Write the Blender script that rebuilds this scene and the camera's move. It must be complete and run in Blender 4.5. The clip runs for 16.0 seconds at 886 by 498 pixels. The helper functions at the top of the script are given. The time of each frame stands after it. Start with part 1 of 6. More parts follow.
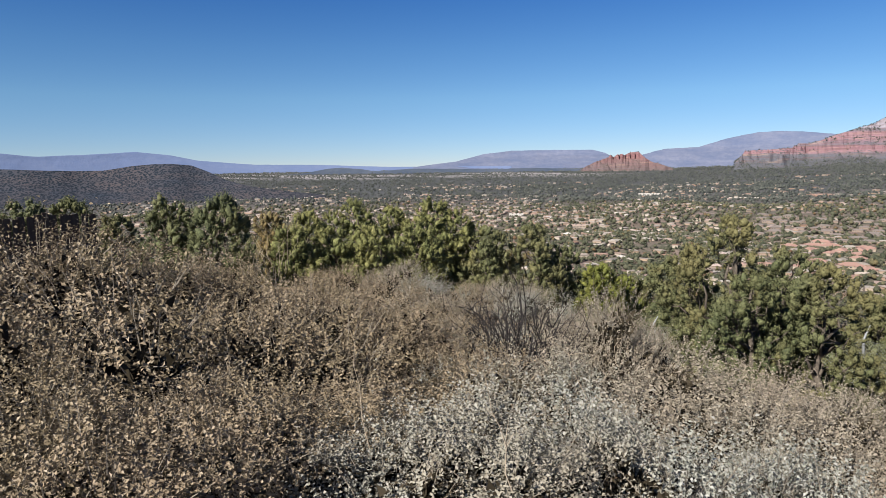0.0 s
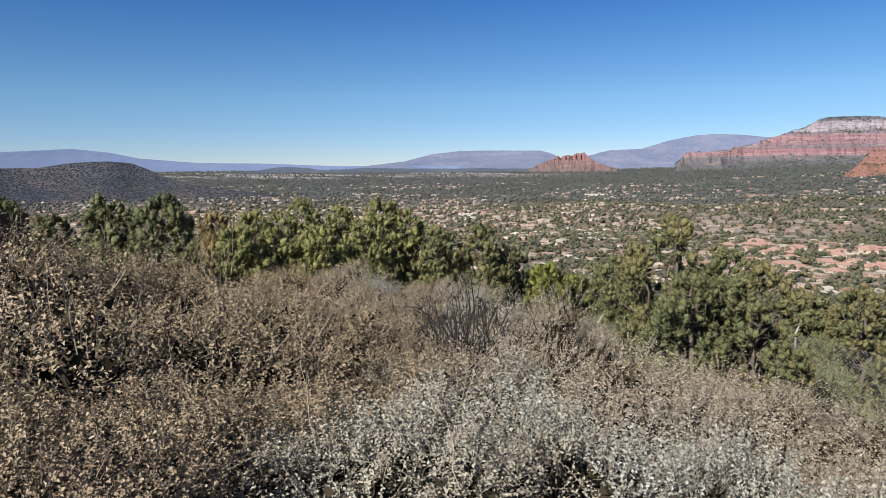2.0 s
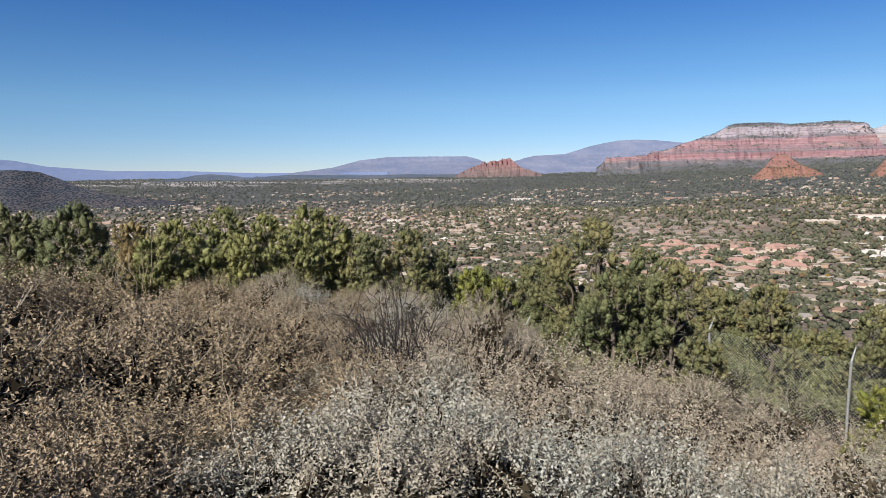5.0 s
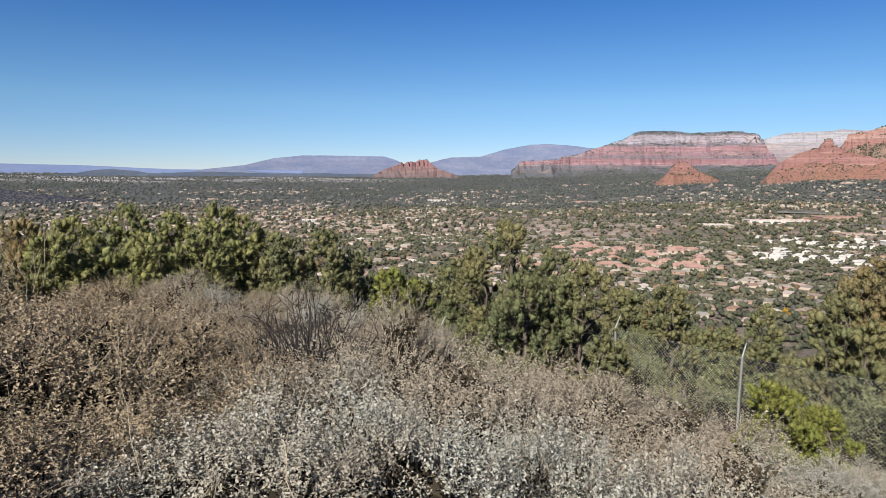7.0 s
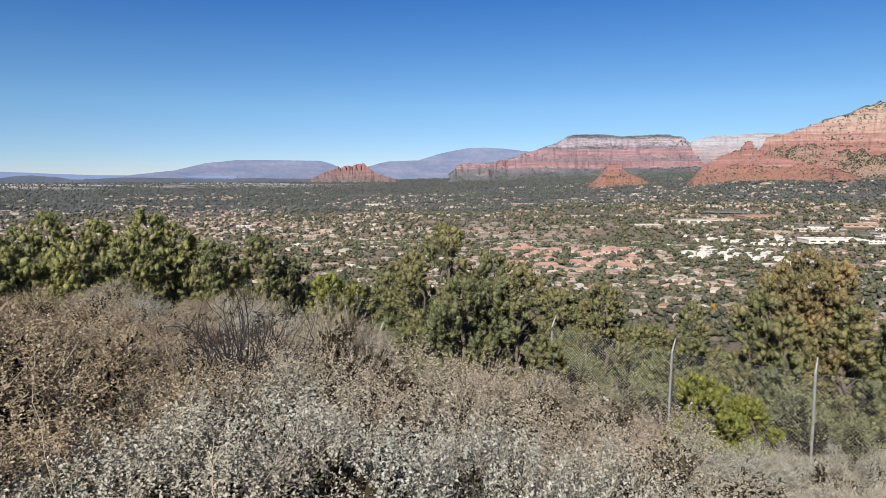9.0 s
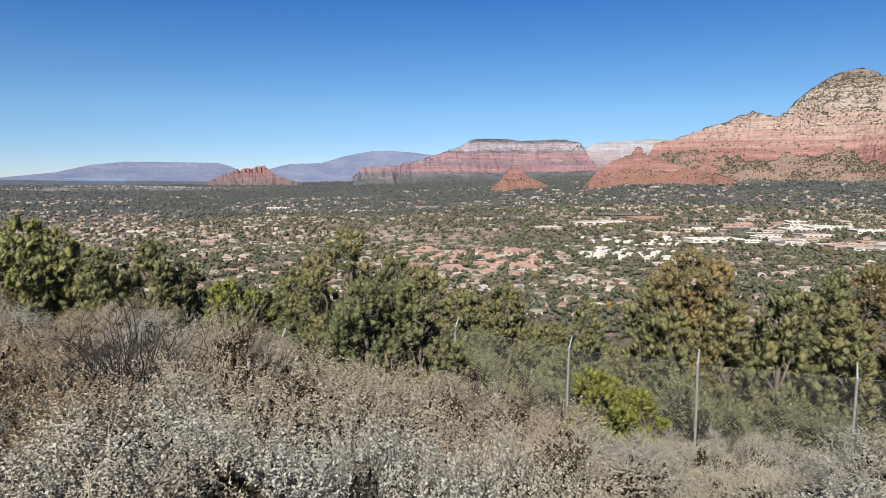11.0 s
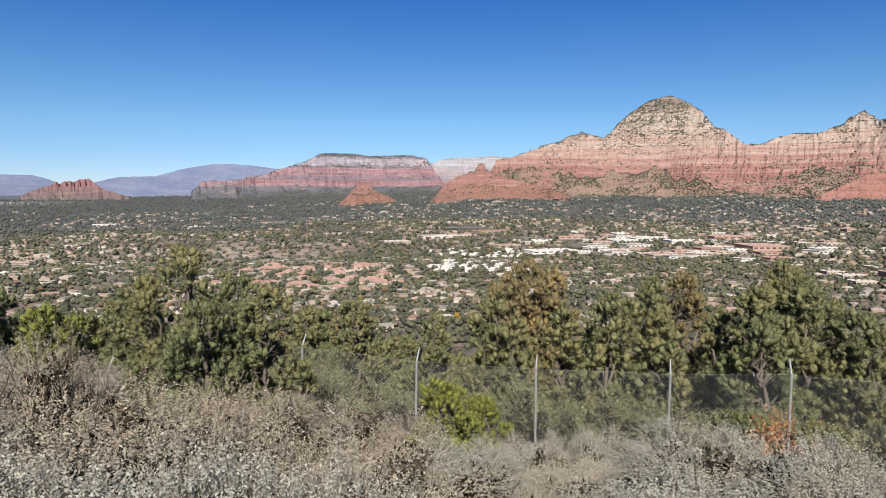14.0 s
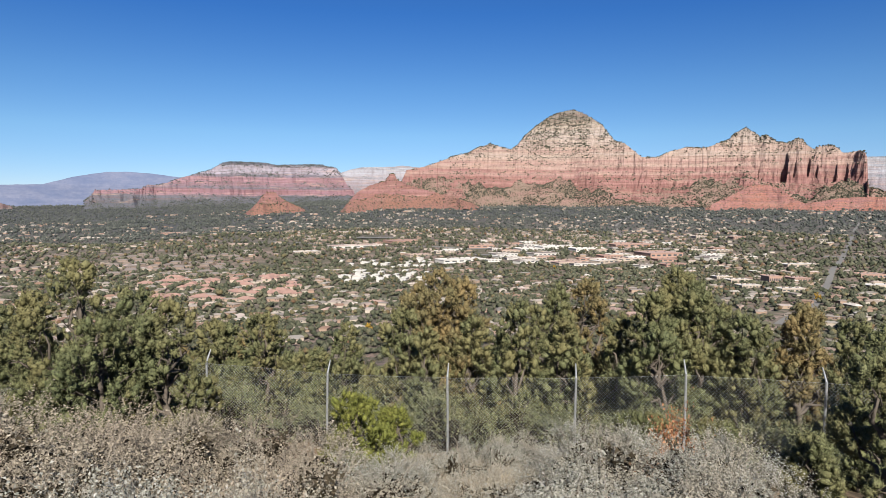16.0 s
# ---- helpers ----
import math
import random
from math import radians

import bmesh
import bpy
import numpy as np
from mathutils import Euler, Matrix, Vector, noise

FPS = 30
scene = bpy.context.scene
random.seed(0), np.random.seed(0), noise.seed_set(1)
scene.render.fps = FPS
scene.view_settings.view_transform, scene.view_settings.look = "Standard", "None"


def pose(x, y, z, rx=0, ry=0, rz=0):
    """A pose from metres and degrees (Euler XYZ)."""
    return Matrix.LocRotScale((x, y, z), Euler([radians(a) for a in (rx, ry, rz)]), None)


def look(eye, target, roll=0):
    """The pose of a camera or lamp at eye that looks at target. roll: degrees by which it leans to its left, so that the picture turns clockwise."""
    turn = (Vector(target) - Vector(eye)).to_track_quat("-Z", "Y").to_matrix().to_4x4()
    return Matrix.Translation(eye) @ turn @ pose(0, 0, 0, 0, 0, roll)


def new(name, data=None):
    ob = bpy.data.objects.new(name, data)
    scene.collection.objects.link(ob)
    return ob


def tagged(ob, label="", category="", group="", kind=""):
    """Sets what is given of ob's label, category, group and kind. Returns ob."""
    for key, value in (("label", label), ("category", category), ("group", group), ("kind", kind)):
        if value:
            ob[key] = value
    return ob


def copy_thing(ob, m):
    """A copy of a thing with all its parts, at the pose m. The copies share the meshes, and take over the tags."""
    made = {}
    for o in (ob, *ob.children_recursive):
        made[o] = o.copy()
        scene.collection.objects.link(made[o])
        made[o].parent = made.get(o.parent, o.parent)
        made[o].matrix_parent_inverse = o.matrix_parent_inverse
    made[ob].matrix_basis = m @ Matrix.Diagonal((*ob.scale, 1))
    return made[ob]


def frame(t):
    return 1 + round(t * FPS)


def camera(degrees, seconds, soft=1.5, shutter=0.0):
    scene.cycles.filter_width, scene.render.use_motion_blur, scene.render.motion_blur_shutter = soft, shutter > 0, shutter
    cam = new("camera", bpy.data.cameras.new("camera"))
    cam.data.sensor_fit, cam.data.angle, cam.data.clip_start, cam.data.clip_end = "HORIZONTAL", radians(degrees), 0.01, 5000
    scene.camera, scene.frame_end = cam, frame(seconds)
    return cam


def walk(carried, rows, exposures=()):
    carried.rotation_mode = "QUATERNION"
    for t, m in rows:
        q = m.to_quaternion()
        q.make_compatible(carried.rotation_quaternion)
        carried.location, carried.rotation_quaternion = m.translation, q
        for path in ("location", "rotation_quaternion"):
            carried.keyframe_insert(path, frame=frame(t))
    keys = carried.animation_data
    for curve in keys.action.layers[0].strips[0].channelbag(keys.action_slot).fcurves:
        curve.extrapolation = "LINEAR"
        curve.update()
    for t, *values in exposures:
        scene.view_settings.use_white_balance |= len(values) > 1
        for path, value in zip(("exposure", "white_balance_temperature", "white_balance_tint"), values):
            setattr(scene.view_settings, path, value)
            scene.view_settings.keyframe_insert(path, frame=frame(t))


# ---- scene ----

# ================= camera and its walk =================
cam = camera(67.87, 16.0, soft=0.55)
EYE = 1.6


def heading(x, y, z, az, pitch, roll):
    """A hand-held camera at x, y, z that looks along a compass angle (clockwise from +y)."""
    a, p = radians(az), radians(pitch)
    d = Vector((math.sin(a) * math.cos(p), math.cos(a) * math.cos(p), math.sin(p)))
    return look((x, y, z), Vector((x, y, z)) + d, roll)


# seconds, place in metres, azimuth, pitch and roll in degrees
PATH = [
    (0, -0.113, 0.070, 1.587, -26.00, -7.16, -0.86),
    (0.5, -0.104, 0.065, 1.588, -24.98, -7.21, -0.95),
    (1, -0.100, 0.063, 1.588, -23.99, -7.43, -0.95),
    (1.5, -0.098, 0.062, 1.588, -22.75, -7.38, -0.69),
    (2, -0.100, 0.061, 1.587, -21.58, -7.23, -0.48),
    (2.5, -0.094, 0.055, 1.590, -20.62, -6.95, -0.40),
    (3, -0.086, 0.044, 1.593, -19.61, -6.70, -0.49),
    (3.5, -0.081, 0.039, 1.593, -18.51, -6.29, -0.02),
    (4, -0.073, 0.033, 1.596, -17.89, -6.43, -0.45),
    (6.5, -0.045, 0.034, 1.596, -9.79, -7.06, 0.02),
    (7, -0.040, 0.030, 1.597, -8.08, -6.77, 0.31),
    (7.5, -0.031, 0.030, 1.595, -6.73, -6.63, -0.04),
    (8, -0.019, 0.033, 1.594, -5.33, -6.42, 0.01),
    (8.5, -0.007, 0.036, 1.594, -4.02, -6.41, -0.08),
    (9, -0.000, 0.030, 1.594, -2.75, -6.44, -0.12),
    (9.5, 0.010, 0.029, 1.597, -0.72, -6.36, 0.22),
    (10, 0.026, 0.023, 1.599, 1.58, -6.55, 0.15),
    (12.5, 0.106, -0.075, 1.600, 10.16, -5.22, 0.35),
    (13, 0.121, -0.086, 1.604, 12.00, -5.08, 0.41),
    (13.5, 0.123, -0.087, 1.608, 15.49, -5.14, 0.24),
    (14, 0.123, -0.084, 1.614, 18.62, -4.87, 0.21),
    (14.5, 0.124, -0.089, 1.619, 20.94, -4.68, 0.27),
    (15, 0.118, -0.097, 1.623, 22.80, -4.66, 0.16),
    (15.5, 0.118, -0.107, 1.627, 24.76, -4.26, 0.04),
    (16, 0.122, -0.109, 1.628, 26.35, -4.00, 0.30),
]
walk(cam, [(row[0], heading(*row[1:])) for row in PATH], [(0, 1.36), (16, 1.36)])

# ================= world and sun =================
SUN_AZ, SUN_EL = 199.0, 36.0
world = bpy.data.worlds.new("sky")
scene.world = world
world.use_nodes = True
wn, wl = world.node_tree.nodes, world.node_tree.links
sky = wn.new("ShaderNodeTexSky")
sky.sky_type, sky.sun_disc = "NISHITA", False
sky.sun_elevation, sky.sun_rotation = radians(SUN_EL), radians(SUN_AZ)
sky.altitude, sky.air_density, sky.dust_density, sky.ozone_density = 1400, 0.6, 0.0, 2.0
# clearer blue overhead and a milky band low down, by height above the horizon
at = wn.new("ShaderNodeTexCoord")
up = wn.new("ShaderNodeSeparateXYZ")
wl.new(at.outputs["Generated"], up.inputs[0])
tint = wn.new("ShaderNodeValToRGB")
tint.color_ramp.elements.new(0.5)
tint.color_ramp.elements.new(0.5)
tint.color_ramp.elements.new(0.5)
for el_, (p_, c_) in zip(tint.color_ramp.elements, ((0.0, (0.65, 0.62, 0.67)), (0.10, (0.89, 0.91, 0.86)), (0.17, (0.87, 0.93, 0.95)), (0.27, (0.78, 0.87, 1.05)), (0.7, (0.85, 0.85, 0.95)))):
    el_.position, el_.color = p_, (*c_, 1)
wl.new(up.outputs["Z"], tint.inputs[0])
mul = wn.new("ShaderNodeVectorMath")
mul.operation = "MULTIPLY"
wl.new(sky.outputs["Color"], mul.inputs[0])
wl.new(tint.outputs[0], mul.inputs[1])
deep = wn.new("ShaderNodeHueSaturation")
deep.inputs["Hue"].default_value, deep.inputs["Saturation"].default_value = 0.5, 1.18
wl.new(mul.outputs[0], deep.inputs["Color"])
wl.new(deep.outputs["Color"], wn["Background"].inputs["Color"])
wn["Background"].inputs["Strength"].default_value = 0.0492

sun = new("sun", bpy.data.lights.new("sun", "SUN"))
sun.data.energy, sun.data.angle, sun.data.color = 5.0, radians(0.53), (1.0, 0.94, 0.85)
_a, _e = radians(SUN_AZ), radians(SUN_EL)
sun.matrix_world = look((0, 0, 0), (-math.sin(_a) * math.cos(_e), -math.cos(_a) * math.cos(_e), -math.sin(_e)))
sun.location = (0, 0, 60)

# ================= materials =================
class Nodes:
    """A short way to wire a procedural material."""

    def __init__(self, name, rough=0.9, spec=0.2):
        self.m = bpy.data.materials.new(name)
        self.m.use_nodes = True
        self.n, self.l = self.m.node_tree.nodes, self.m.node_tree.links
        self.b = self.n["Principled BSDF"]
        self.b.inputs["Roughness"].default_value = rough
        self.b.inputs["Specular IOR Level"].default_value = spec
        self.pos = self.n.new("ShaderNodeNewGeometry")

    def put(self, socket, value):
        if isinstance(value, bpy.types.NodeSocket):
            self.l.new(value, socket)
        elif isinstance(value, (tuple, list)) and len(value) == 3 and socket.type == "RGBA":
            socket.default_value = (*value, 1)
        else:
            socket.default_value = value

    def place(self, sx=1.0, sy=1.0, sz=1.0):
        v = self.n.new("ShaderNodeVectorMath")
        v.operation = "MULTIPLY"
        self.l.new(self.pos.outputs["Position"], v.inputs[0])
        v.inputs[1].default_value = (sx, sy, sz)
        return v.outputs[0]

    def noise(self, scale, detail=4.0, rough=0.6, vec=None, out="Fac"):
        t = self.n.new("ShaderNodeTexNoise")
        t.inputs["Scale"].default_value, t.inputs["Detail"].default_value, t.inputs["Roughness"].default_value = scale, detail, rough
        self.l.new(vec or self.pos.outputs["Position"], t.inputs["Vector"])
        return t.outputs[out]

    def voronoi(self, scale, vec=None, out="Distance"):
        t = self.n.new("ShaderNodeTexVoronoi")
        t.inputs["Scale"].default_value = scale
        self.l.new(vec or self.pos.outputs["Position"], t.inputs["Vector"])
        return t.outputs[out]

    def math(self, op, a, b=0.0, c=0.0):
        t = self.n.new("ShaderNodeMath")
        t.operation = op
        for i, v in enumerate((a, b, c)):
            self.put(t.inputs[i], v)
        return t.outputs[0]

    def span(self, v, lo, hi, to_lo=0.0, to_hi=1.0):
        t = self.n.new("ShaderNodeMapRange")
        for i, x in enumerate((v, lo, hi, to_lo, to_hi)):
            self.put(t.inputs[i], x)
        return t.outputs[0]

    def mix(self, fac, a, b):
        t = self.n.new("ShaderNodeMix")
        t.data_type = "RGBA"
        self.put(t.inputs[0], fac)
        self.put(t.inputs[6], a)
        self.put(t.inputs[7], b)
        return t.outputs[2]

    def ramp(self, fac, stops):
        t = self.n.new("ShaderNodeValToRGB")
        el = t.color_ramp.elements
        while len(el) < len(stops):
            el.new(0.5)
        for e, (p, c) in zip(el, stops):
            e.position, e.color = p, (*c, 1)
        self.put(t.inputs[0], fac)
        return t.outputs[0]

    def axis(self, which="Z", of="Position"):
        s = self.n.new("ShaderNodeSeparateXYZ")
        self.l.new(self.pos.outputs[of], s.inputs[0])
        return s.outputs[which]

    def island(self):
        return self.pos.outputs["Random Per Island"]

    def per_object(self):
        return self.n.new("ShaderNodeObjectInfo").outputs["Random"]

    def colour(self, c):
        self.put(self.b.inputs["Base Color"], c)
        return self

    def bump(self, h, strength=0.4, distance=0.05):
        t = self.n.new("ShaderNodeBump")
        t.inputs["Strength"].default_value, t.inputs["Distance"].default_value = strength, distance
        self.put(t.inputs["Height"], h)
        self.l.new(t.outputs[0], self.b.inputs["Normal"])
        return self

    def leafy(self, colour, share=0.3):
        """Thin leaves let part of the light through."""
        tr, mx = self.n.new("ShaderNodeBsdfTranslucent"), self.n.new("ShaderNodeMixShader")
        self.put(tr.inputs["Color"], colour)
        mx.inputs[0].default_value = share
        self.l.new(self.b.outputs[0], mx.inputs[1])
        self.l.new(tr.outputs[0], mx.inputs[2])
        self.l.new(mx.outputs[0], self.n["Material Output"].inputs["Surface"])
        return self


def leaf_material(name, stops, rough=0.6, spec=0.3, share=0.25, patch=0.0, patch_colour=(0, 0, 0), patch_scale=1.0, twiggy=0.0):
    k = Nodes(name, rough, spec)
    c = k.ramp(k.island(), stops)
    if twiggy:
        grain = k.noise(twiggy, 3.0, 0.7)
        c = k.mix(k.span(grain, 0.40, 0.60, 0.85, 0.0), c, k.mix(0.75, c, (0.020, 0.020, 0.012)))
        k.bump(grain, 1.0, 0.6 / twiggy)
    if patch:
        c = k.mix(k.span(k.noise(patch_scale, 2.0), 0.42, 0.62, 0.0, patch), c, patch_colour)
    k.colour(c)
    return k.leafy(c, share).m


def rock_material(name, lo, hi, stops, talus=(0.165, 0.135, 0.105), wander=46.0, streak=0.4, ledge=0.8):
    """Flat-bedded sandstone: beds by height, thin partings, upright joints and stains, soil and scree on the flatter ledges."""
    k = Nodes(name, 0.95, 0.1)
    z = k.axis("Z")
    wob = k.math("MULTIPLY", k.math("SUBTRACT", k.noise(0.0035, 3.0), 0.5), wander)
    zz = k.math("ADD", z, wob)
    beds = k.ramp(k.span(zz, lo, hi), stops)
    fine = k.noise(1.0, 5.0, 0.75, k.place(0.003, 0.003, 0.14))
    c = k.mix(k.span(fine, 0.45, 0.58, 0.0, 0.7), beds, k.mix(0.6, beds, (0.097, 0.044, 0.036)))
    pale = k.noise(1.0, 4.0, 0.65, k.place(0.006, 0.006, 0.06))
    c = k.mix(k.span(pale, 0.54, 0.68, 0.0, 0.55), c, k.mix(0.5, c, (0.379, 0.274, 0.206)))
    joints = k.noise(1.0, 5.0, 0.75, k.place(0.09, 0.09, 0.018))
    c = k.mix(k.span(joints, 0.55, 0.66, 0.0, streak), c, k.mix(0.7, c, (0.061, 0.036, 0.031)))
    blotch = k.noise(0.03, 6.0, 0.75)
    c = k.mix(k.span(blotch, 0.50, 0.66, 0.0, 0.5), c, k.mix(0.6, c, (0.105, 0.069, 0.052)))
    flat = k.math("ADD", k.axis("Z", "Normal"), k.math("MULTIPLY", k.math("SUBTRACT", k.noise(0.02, 5.0, 0.7), 0.5), 0.7))
    scree = k.mix(k.span(k.noise(0.014, 5.0, 0.65), 0.44, 0.6), talus, k.mix(0.5, talus, stops[1][1]))
    scree = k.mix(k.span(k.noise(0.16, 3.0, 0.7), 0.5, 0.62), scree, (0.050, 0.050, 0.034))
    c = k.mix(k.span(flat, 0.50, 0.82, 0.0, ledge), c, scree)
    k.colour(c)
    k.bump(k.math("ADD", k.noise(0.09, 6.0, 0.75), k.math("MULTIPLY", fine, 0.7)), 0.9, 7.0)
    return k.m


M = {}
M["silver_leaf"] = leaf_material("silver_oak_leaf", [(0.0, (0.101, 0.105, 0.086)), (0.3, (0.198, 0.201, 0.173)), (0.8, (0.244, 0.246, 0.220)), (1.0, (0.264, 0.261, 0.242))], 0.55, 0.25, 0.12, 0.6, (0.225, 0.190, 0.142), 1.3)
M["tan_leaf"] = leaf_material("tan_oak_leaf", [(0.0, (0.076, 0.060, 0.038)), (0.3, (0.161, 0.125, 0.084)), (0.8, (0.220, 0.171, 0.116)), (1.0, (0.268, 0.219, 0.158))], 0.55, 0.25, 0.12, 0.5, (0.178, 0.145, 0.086), 1.1)
M["olive_leaf"] = leaf_material("olive_oak_leaf", [(0.0, (0.086, 0.076, 0.054)), (0.3, (0.176, 0.152, 0.118)), (0.8, (0.236, 0.209, 0.166)), (1.0, (0.282, 0.252, 0.209))], 0.55, 0.25, 0.12, 0.5, (0.203, 0.161, 0.122), 1.2)
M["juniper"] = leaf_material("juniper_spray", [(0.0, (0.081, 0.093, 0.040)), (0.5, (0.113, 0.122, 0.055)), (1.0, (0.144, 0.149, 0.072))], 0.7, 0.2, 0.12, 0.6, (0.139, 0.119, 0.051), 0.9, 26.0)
# brighter copy of juniper_spray: sunlight on these trees is put into the colour
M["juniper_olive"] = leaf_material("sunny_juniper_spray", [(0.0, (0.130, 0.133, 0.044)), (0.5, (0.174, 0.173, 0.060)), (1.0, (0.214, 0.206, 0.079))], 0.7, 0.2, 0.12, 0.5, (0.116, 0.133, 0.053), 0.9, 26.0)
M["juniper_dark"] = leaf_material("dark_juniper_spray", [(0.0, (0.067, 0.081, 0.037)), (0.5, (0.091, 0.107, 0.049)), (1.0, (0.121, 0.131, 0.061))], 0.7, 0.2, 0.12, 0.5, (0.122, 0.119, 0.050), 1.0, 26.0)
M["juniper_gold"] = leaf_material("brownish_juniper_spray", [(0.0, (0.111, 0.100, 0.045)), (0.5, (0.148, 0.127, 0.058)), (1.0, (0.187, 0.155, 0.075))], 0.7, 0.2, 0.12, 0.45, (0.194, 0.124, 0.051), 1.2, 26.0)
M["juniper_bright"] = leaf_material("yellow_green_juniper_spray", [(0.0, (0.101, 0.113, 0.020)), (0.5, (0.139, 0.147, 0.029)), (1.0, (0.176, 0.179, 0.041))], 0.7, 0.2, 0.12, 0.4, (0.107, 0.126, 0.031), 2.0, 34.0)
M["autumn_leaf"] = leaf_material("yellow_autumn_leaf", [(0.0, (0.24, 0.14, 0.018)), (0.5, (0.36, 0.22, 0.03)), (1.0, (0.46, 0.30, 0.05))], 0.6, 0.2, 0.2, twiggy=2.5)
M["grey_leaf"] = leaf_material("grey_green_leaf", [(0.0, (0.074, 0.085, 0.040)), (0.5, (0.145, 0.150, 0.073)), (1.0, (0.229, 0.223, 0.116))], 0.6, 0.3, 0.15, 0.5, (0.112, 0.124, 0.064), 0.8)


def crown_material(name, stops, scale, distance):
    """Crowns so far off that leaves are only grain."""
    k = Nodes(name, 0.9, 0.1)
    grain = k.noise(scale, 4.0, 0.8)
    c = k.ramp(k.island(), stops)
    k.colour(k.mix(k.span(grain, 0.36, 0.60), k.mix(0.62, c, (0.010, 0.011, 0.008)), c))
    return k.bump(grain, 1.0, distance).m


# paler and bluer than far_tree: haze mixed into the crown colour
M["hazy_tree"] = crown_material("haze_tinted_woods", [(0.0, (0.042, 0.050, 0.048)), (0.5, (0.072, 0.080, 0.073)), (1.0, (0.112, 0.115, 0.102))], 0.35, 2.0)
M["far_tree"] = crown_material("far_tree_leaf", [(0.0, (0.040, 0.047, 0.031)), (0.45, (0.074, 0.079, 0.052)), (0.85, (0.112, 0.110, 0.075)), (0.96, (0.13, 0.112, 0.058)), (1.0, (0.12, 0.072, 0.045))], 0.8, 1.2)


def bark_material(name, a, b):
    k = Nodes(name, 0.95, 0.1)
    f = k.noise(1.0, 5.0, 0.65, k.place(30, 30, 6))
    k.colour(k.mix(f, a, b))
    return k.bump(f, 0.6, 0.02).m


M["ledge_scrub"] = leaf_material("ledge_scrub_leaf", [(0.0, (0.018, 0.021, 0.016)), (0.5, (0.048, 0.050, 0.036)), (1.0, (0.090, 0.086, 0.062))], 0.9, 0.05, 0.05)
M["bark"] = bark_material("juniper_bark", (0.043, 0.034, 0.026), (0.118, 0.102, 0.086))
M["twig"] = bark_material("grey_twig", (0.085, 0.072, 0.056), (0.222, 0.196, 0.164))
M["dead"] = bark_material("dead_wood", (0.015, 0.013, 0.013), (0.049, 0.044, 0.043))
# dead leaves coloured very dark, standing in for shade in the crown gaps
M["inner"] = leaf_material("dead_leaf_gap_shade", [(0.0, (0.018, 0.015, 0.010)), (1.0, (0.048, 0.039, 0.027))], 0.9, 0.05, 0.0)
M["pale_dead"] = bark_material("bleached_wood", (0.183, 0.144, 0.105), (0.327, 0.281, 0.222))


def ground_material():
    k = Nodes("ground", 0.95, 0.1)
    x, y = k.axis("X"), k.axis("Y")
    r = k.math("SQRT", k.math("ADD", k.math("MULTIPLY", x, x), k.math("MULTIPLY", y, y)))
    near = k.mix(k.span(k.noise(0.9, 6.0, 0.7), 0.35, 0.68), (0.196, 0.111, 0.072), (0.274, 0.215, 0.144))
    near = k.mix(k.span(k.noise(14.0, 4.0, 0.7), 0.5, 0.7, 0.0, 0.7), near, (0.105, 0.072, 0.046))
    litter = k.mix(k.noise(30.0, 4.0, 0.8), (0.029, 0.023, 0.016), (0.098, 0.072, 0.049))
    near = k.mix(k.span(k.noise(0.5, 3.0), 0.42, 0.52, 1.0, 0.25), near, litter)
    plots = k.voronoi(0.022, out="Color")
    sep = k.n.new("ShaderNodeSeparateColor")
    k.l.new(plots, sep.inputs[0])
    soil = k.ramp(sep.outputs[0], [(0.0, (0.118, 0.098, 0.078)), (0.4, (0.164, 0.124, 0.108)), (0.7, (0.209, 0.137, 0.121)), (1.0, (0.255, 0.199, 0.180))])
    far = k.mix(k.span(k.noise(0.03, 6.0, 0.75), 0.42, 0.58), soil, (0.075, 0.073, 0.049))
    far = k.mix(k.span(k.noise(0.25, 5.0, 0.8), 0.50, 0.58, 0.0, 0.7), far, (0.040, 0.043, 0.029))
    # woods past 1500 m, with blue-grey haze mixed into their colour
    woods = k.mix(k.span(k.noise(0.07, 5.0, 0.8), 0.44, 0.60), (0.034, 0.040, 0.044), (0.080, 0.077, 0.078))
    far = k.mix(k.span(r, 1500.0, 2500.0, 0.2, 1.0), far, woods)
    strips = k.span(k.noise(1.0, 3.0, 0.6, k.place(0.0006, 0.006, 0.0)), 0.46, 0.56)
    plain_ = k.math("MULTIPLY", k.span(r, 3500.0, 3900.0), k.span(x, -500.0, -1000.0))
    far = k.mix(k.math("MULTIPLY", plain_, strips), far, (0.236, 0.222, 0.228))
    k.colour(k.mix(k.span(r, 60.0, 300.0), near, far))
    return k.bump(k.noise(9.0, 6.0, 0.7), 0.6, 0.06).m


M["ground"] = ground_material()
DEEP, RED, RUST = (0.172, 0.086, 0.079), (0.218, 0.120, 0.111), (0.195, 0.099, 0.091)
PINK, BUFF, CREAM, PALE = (0.252, 0.166, 0.148), (0.268, 0.195, 0.169), (0.268, 0.221, 0.192), (0.274, 0.241, 0.217)
M["butte"] = rock_material("sandstone_butte", 0, 440, [(0.0, RUST), (0.08, RED), (0.16, DEEP), (0.22, RED), (0.28, RUST), (0.32, PINK), (0.36, RED), (0.40, BUFF), (0.45, PINK), (0.48, BUFF), (0.53, CREAM), (0.58, BUFF), (0.64, CREAM), (0.78, PALE), (0.88, (0.266, 0.230, 0.194)), (0.94, (0.202, 0.178, 0.149)), (1.0, (0.137, 0.125, 0.109))], wander=40)
RED_2, RUST_2, DEEP_2 = (0.200, 0.112, 0.108), (0.180, 0.095, 0.091), (0.156, 0.082, 0.080)
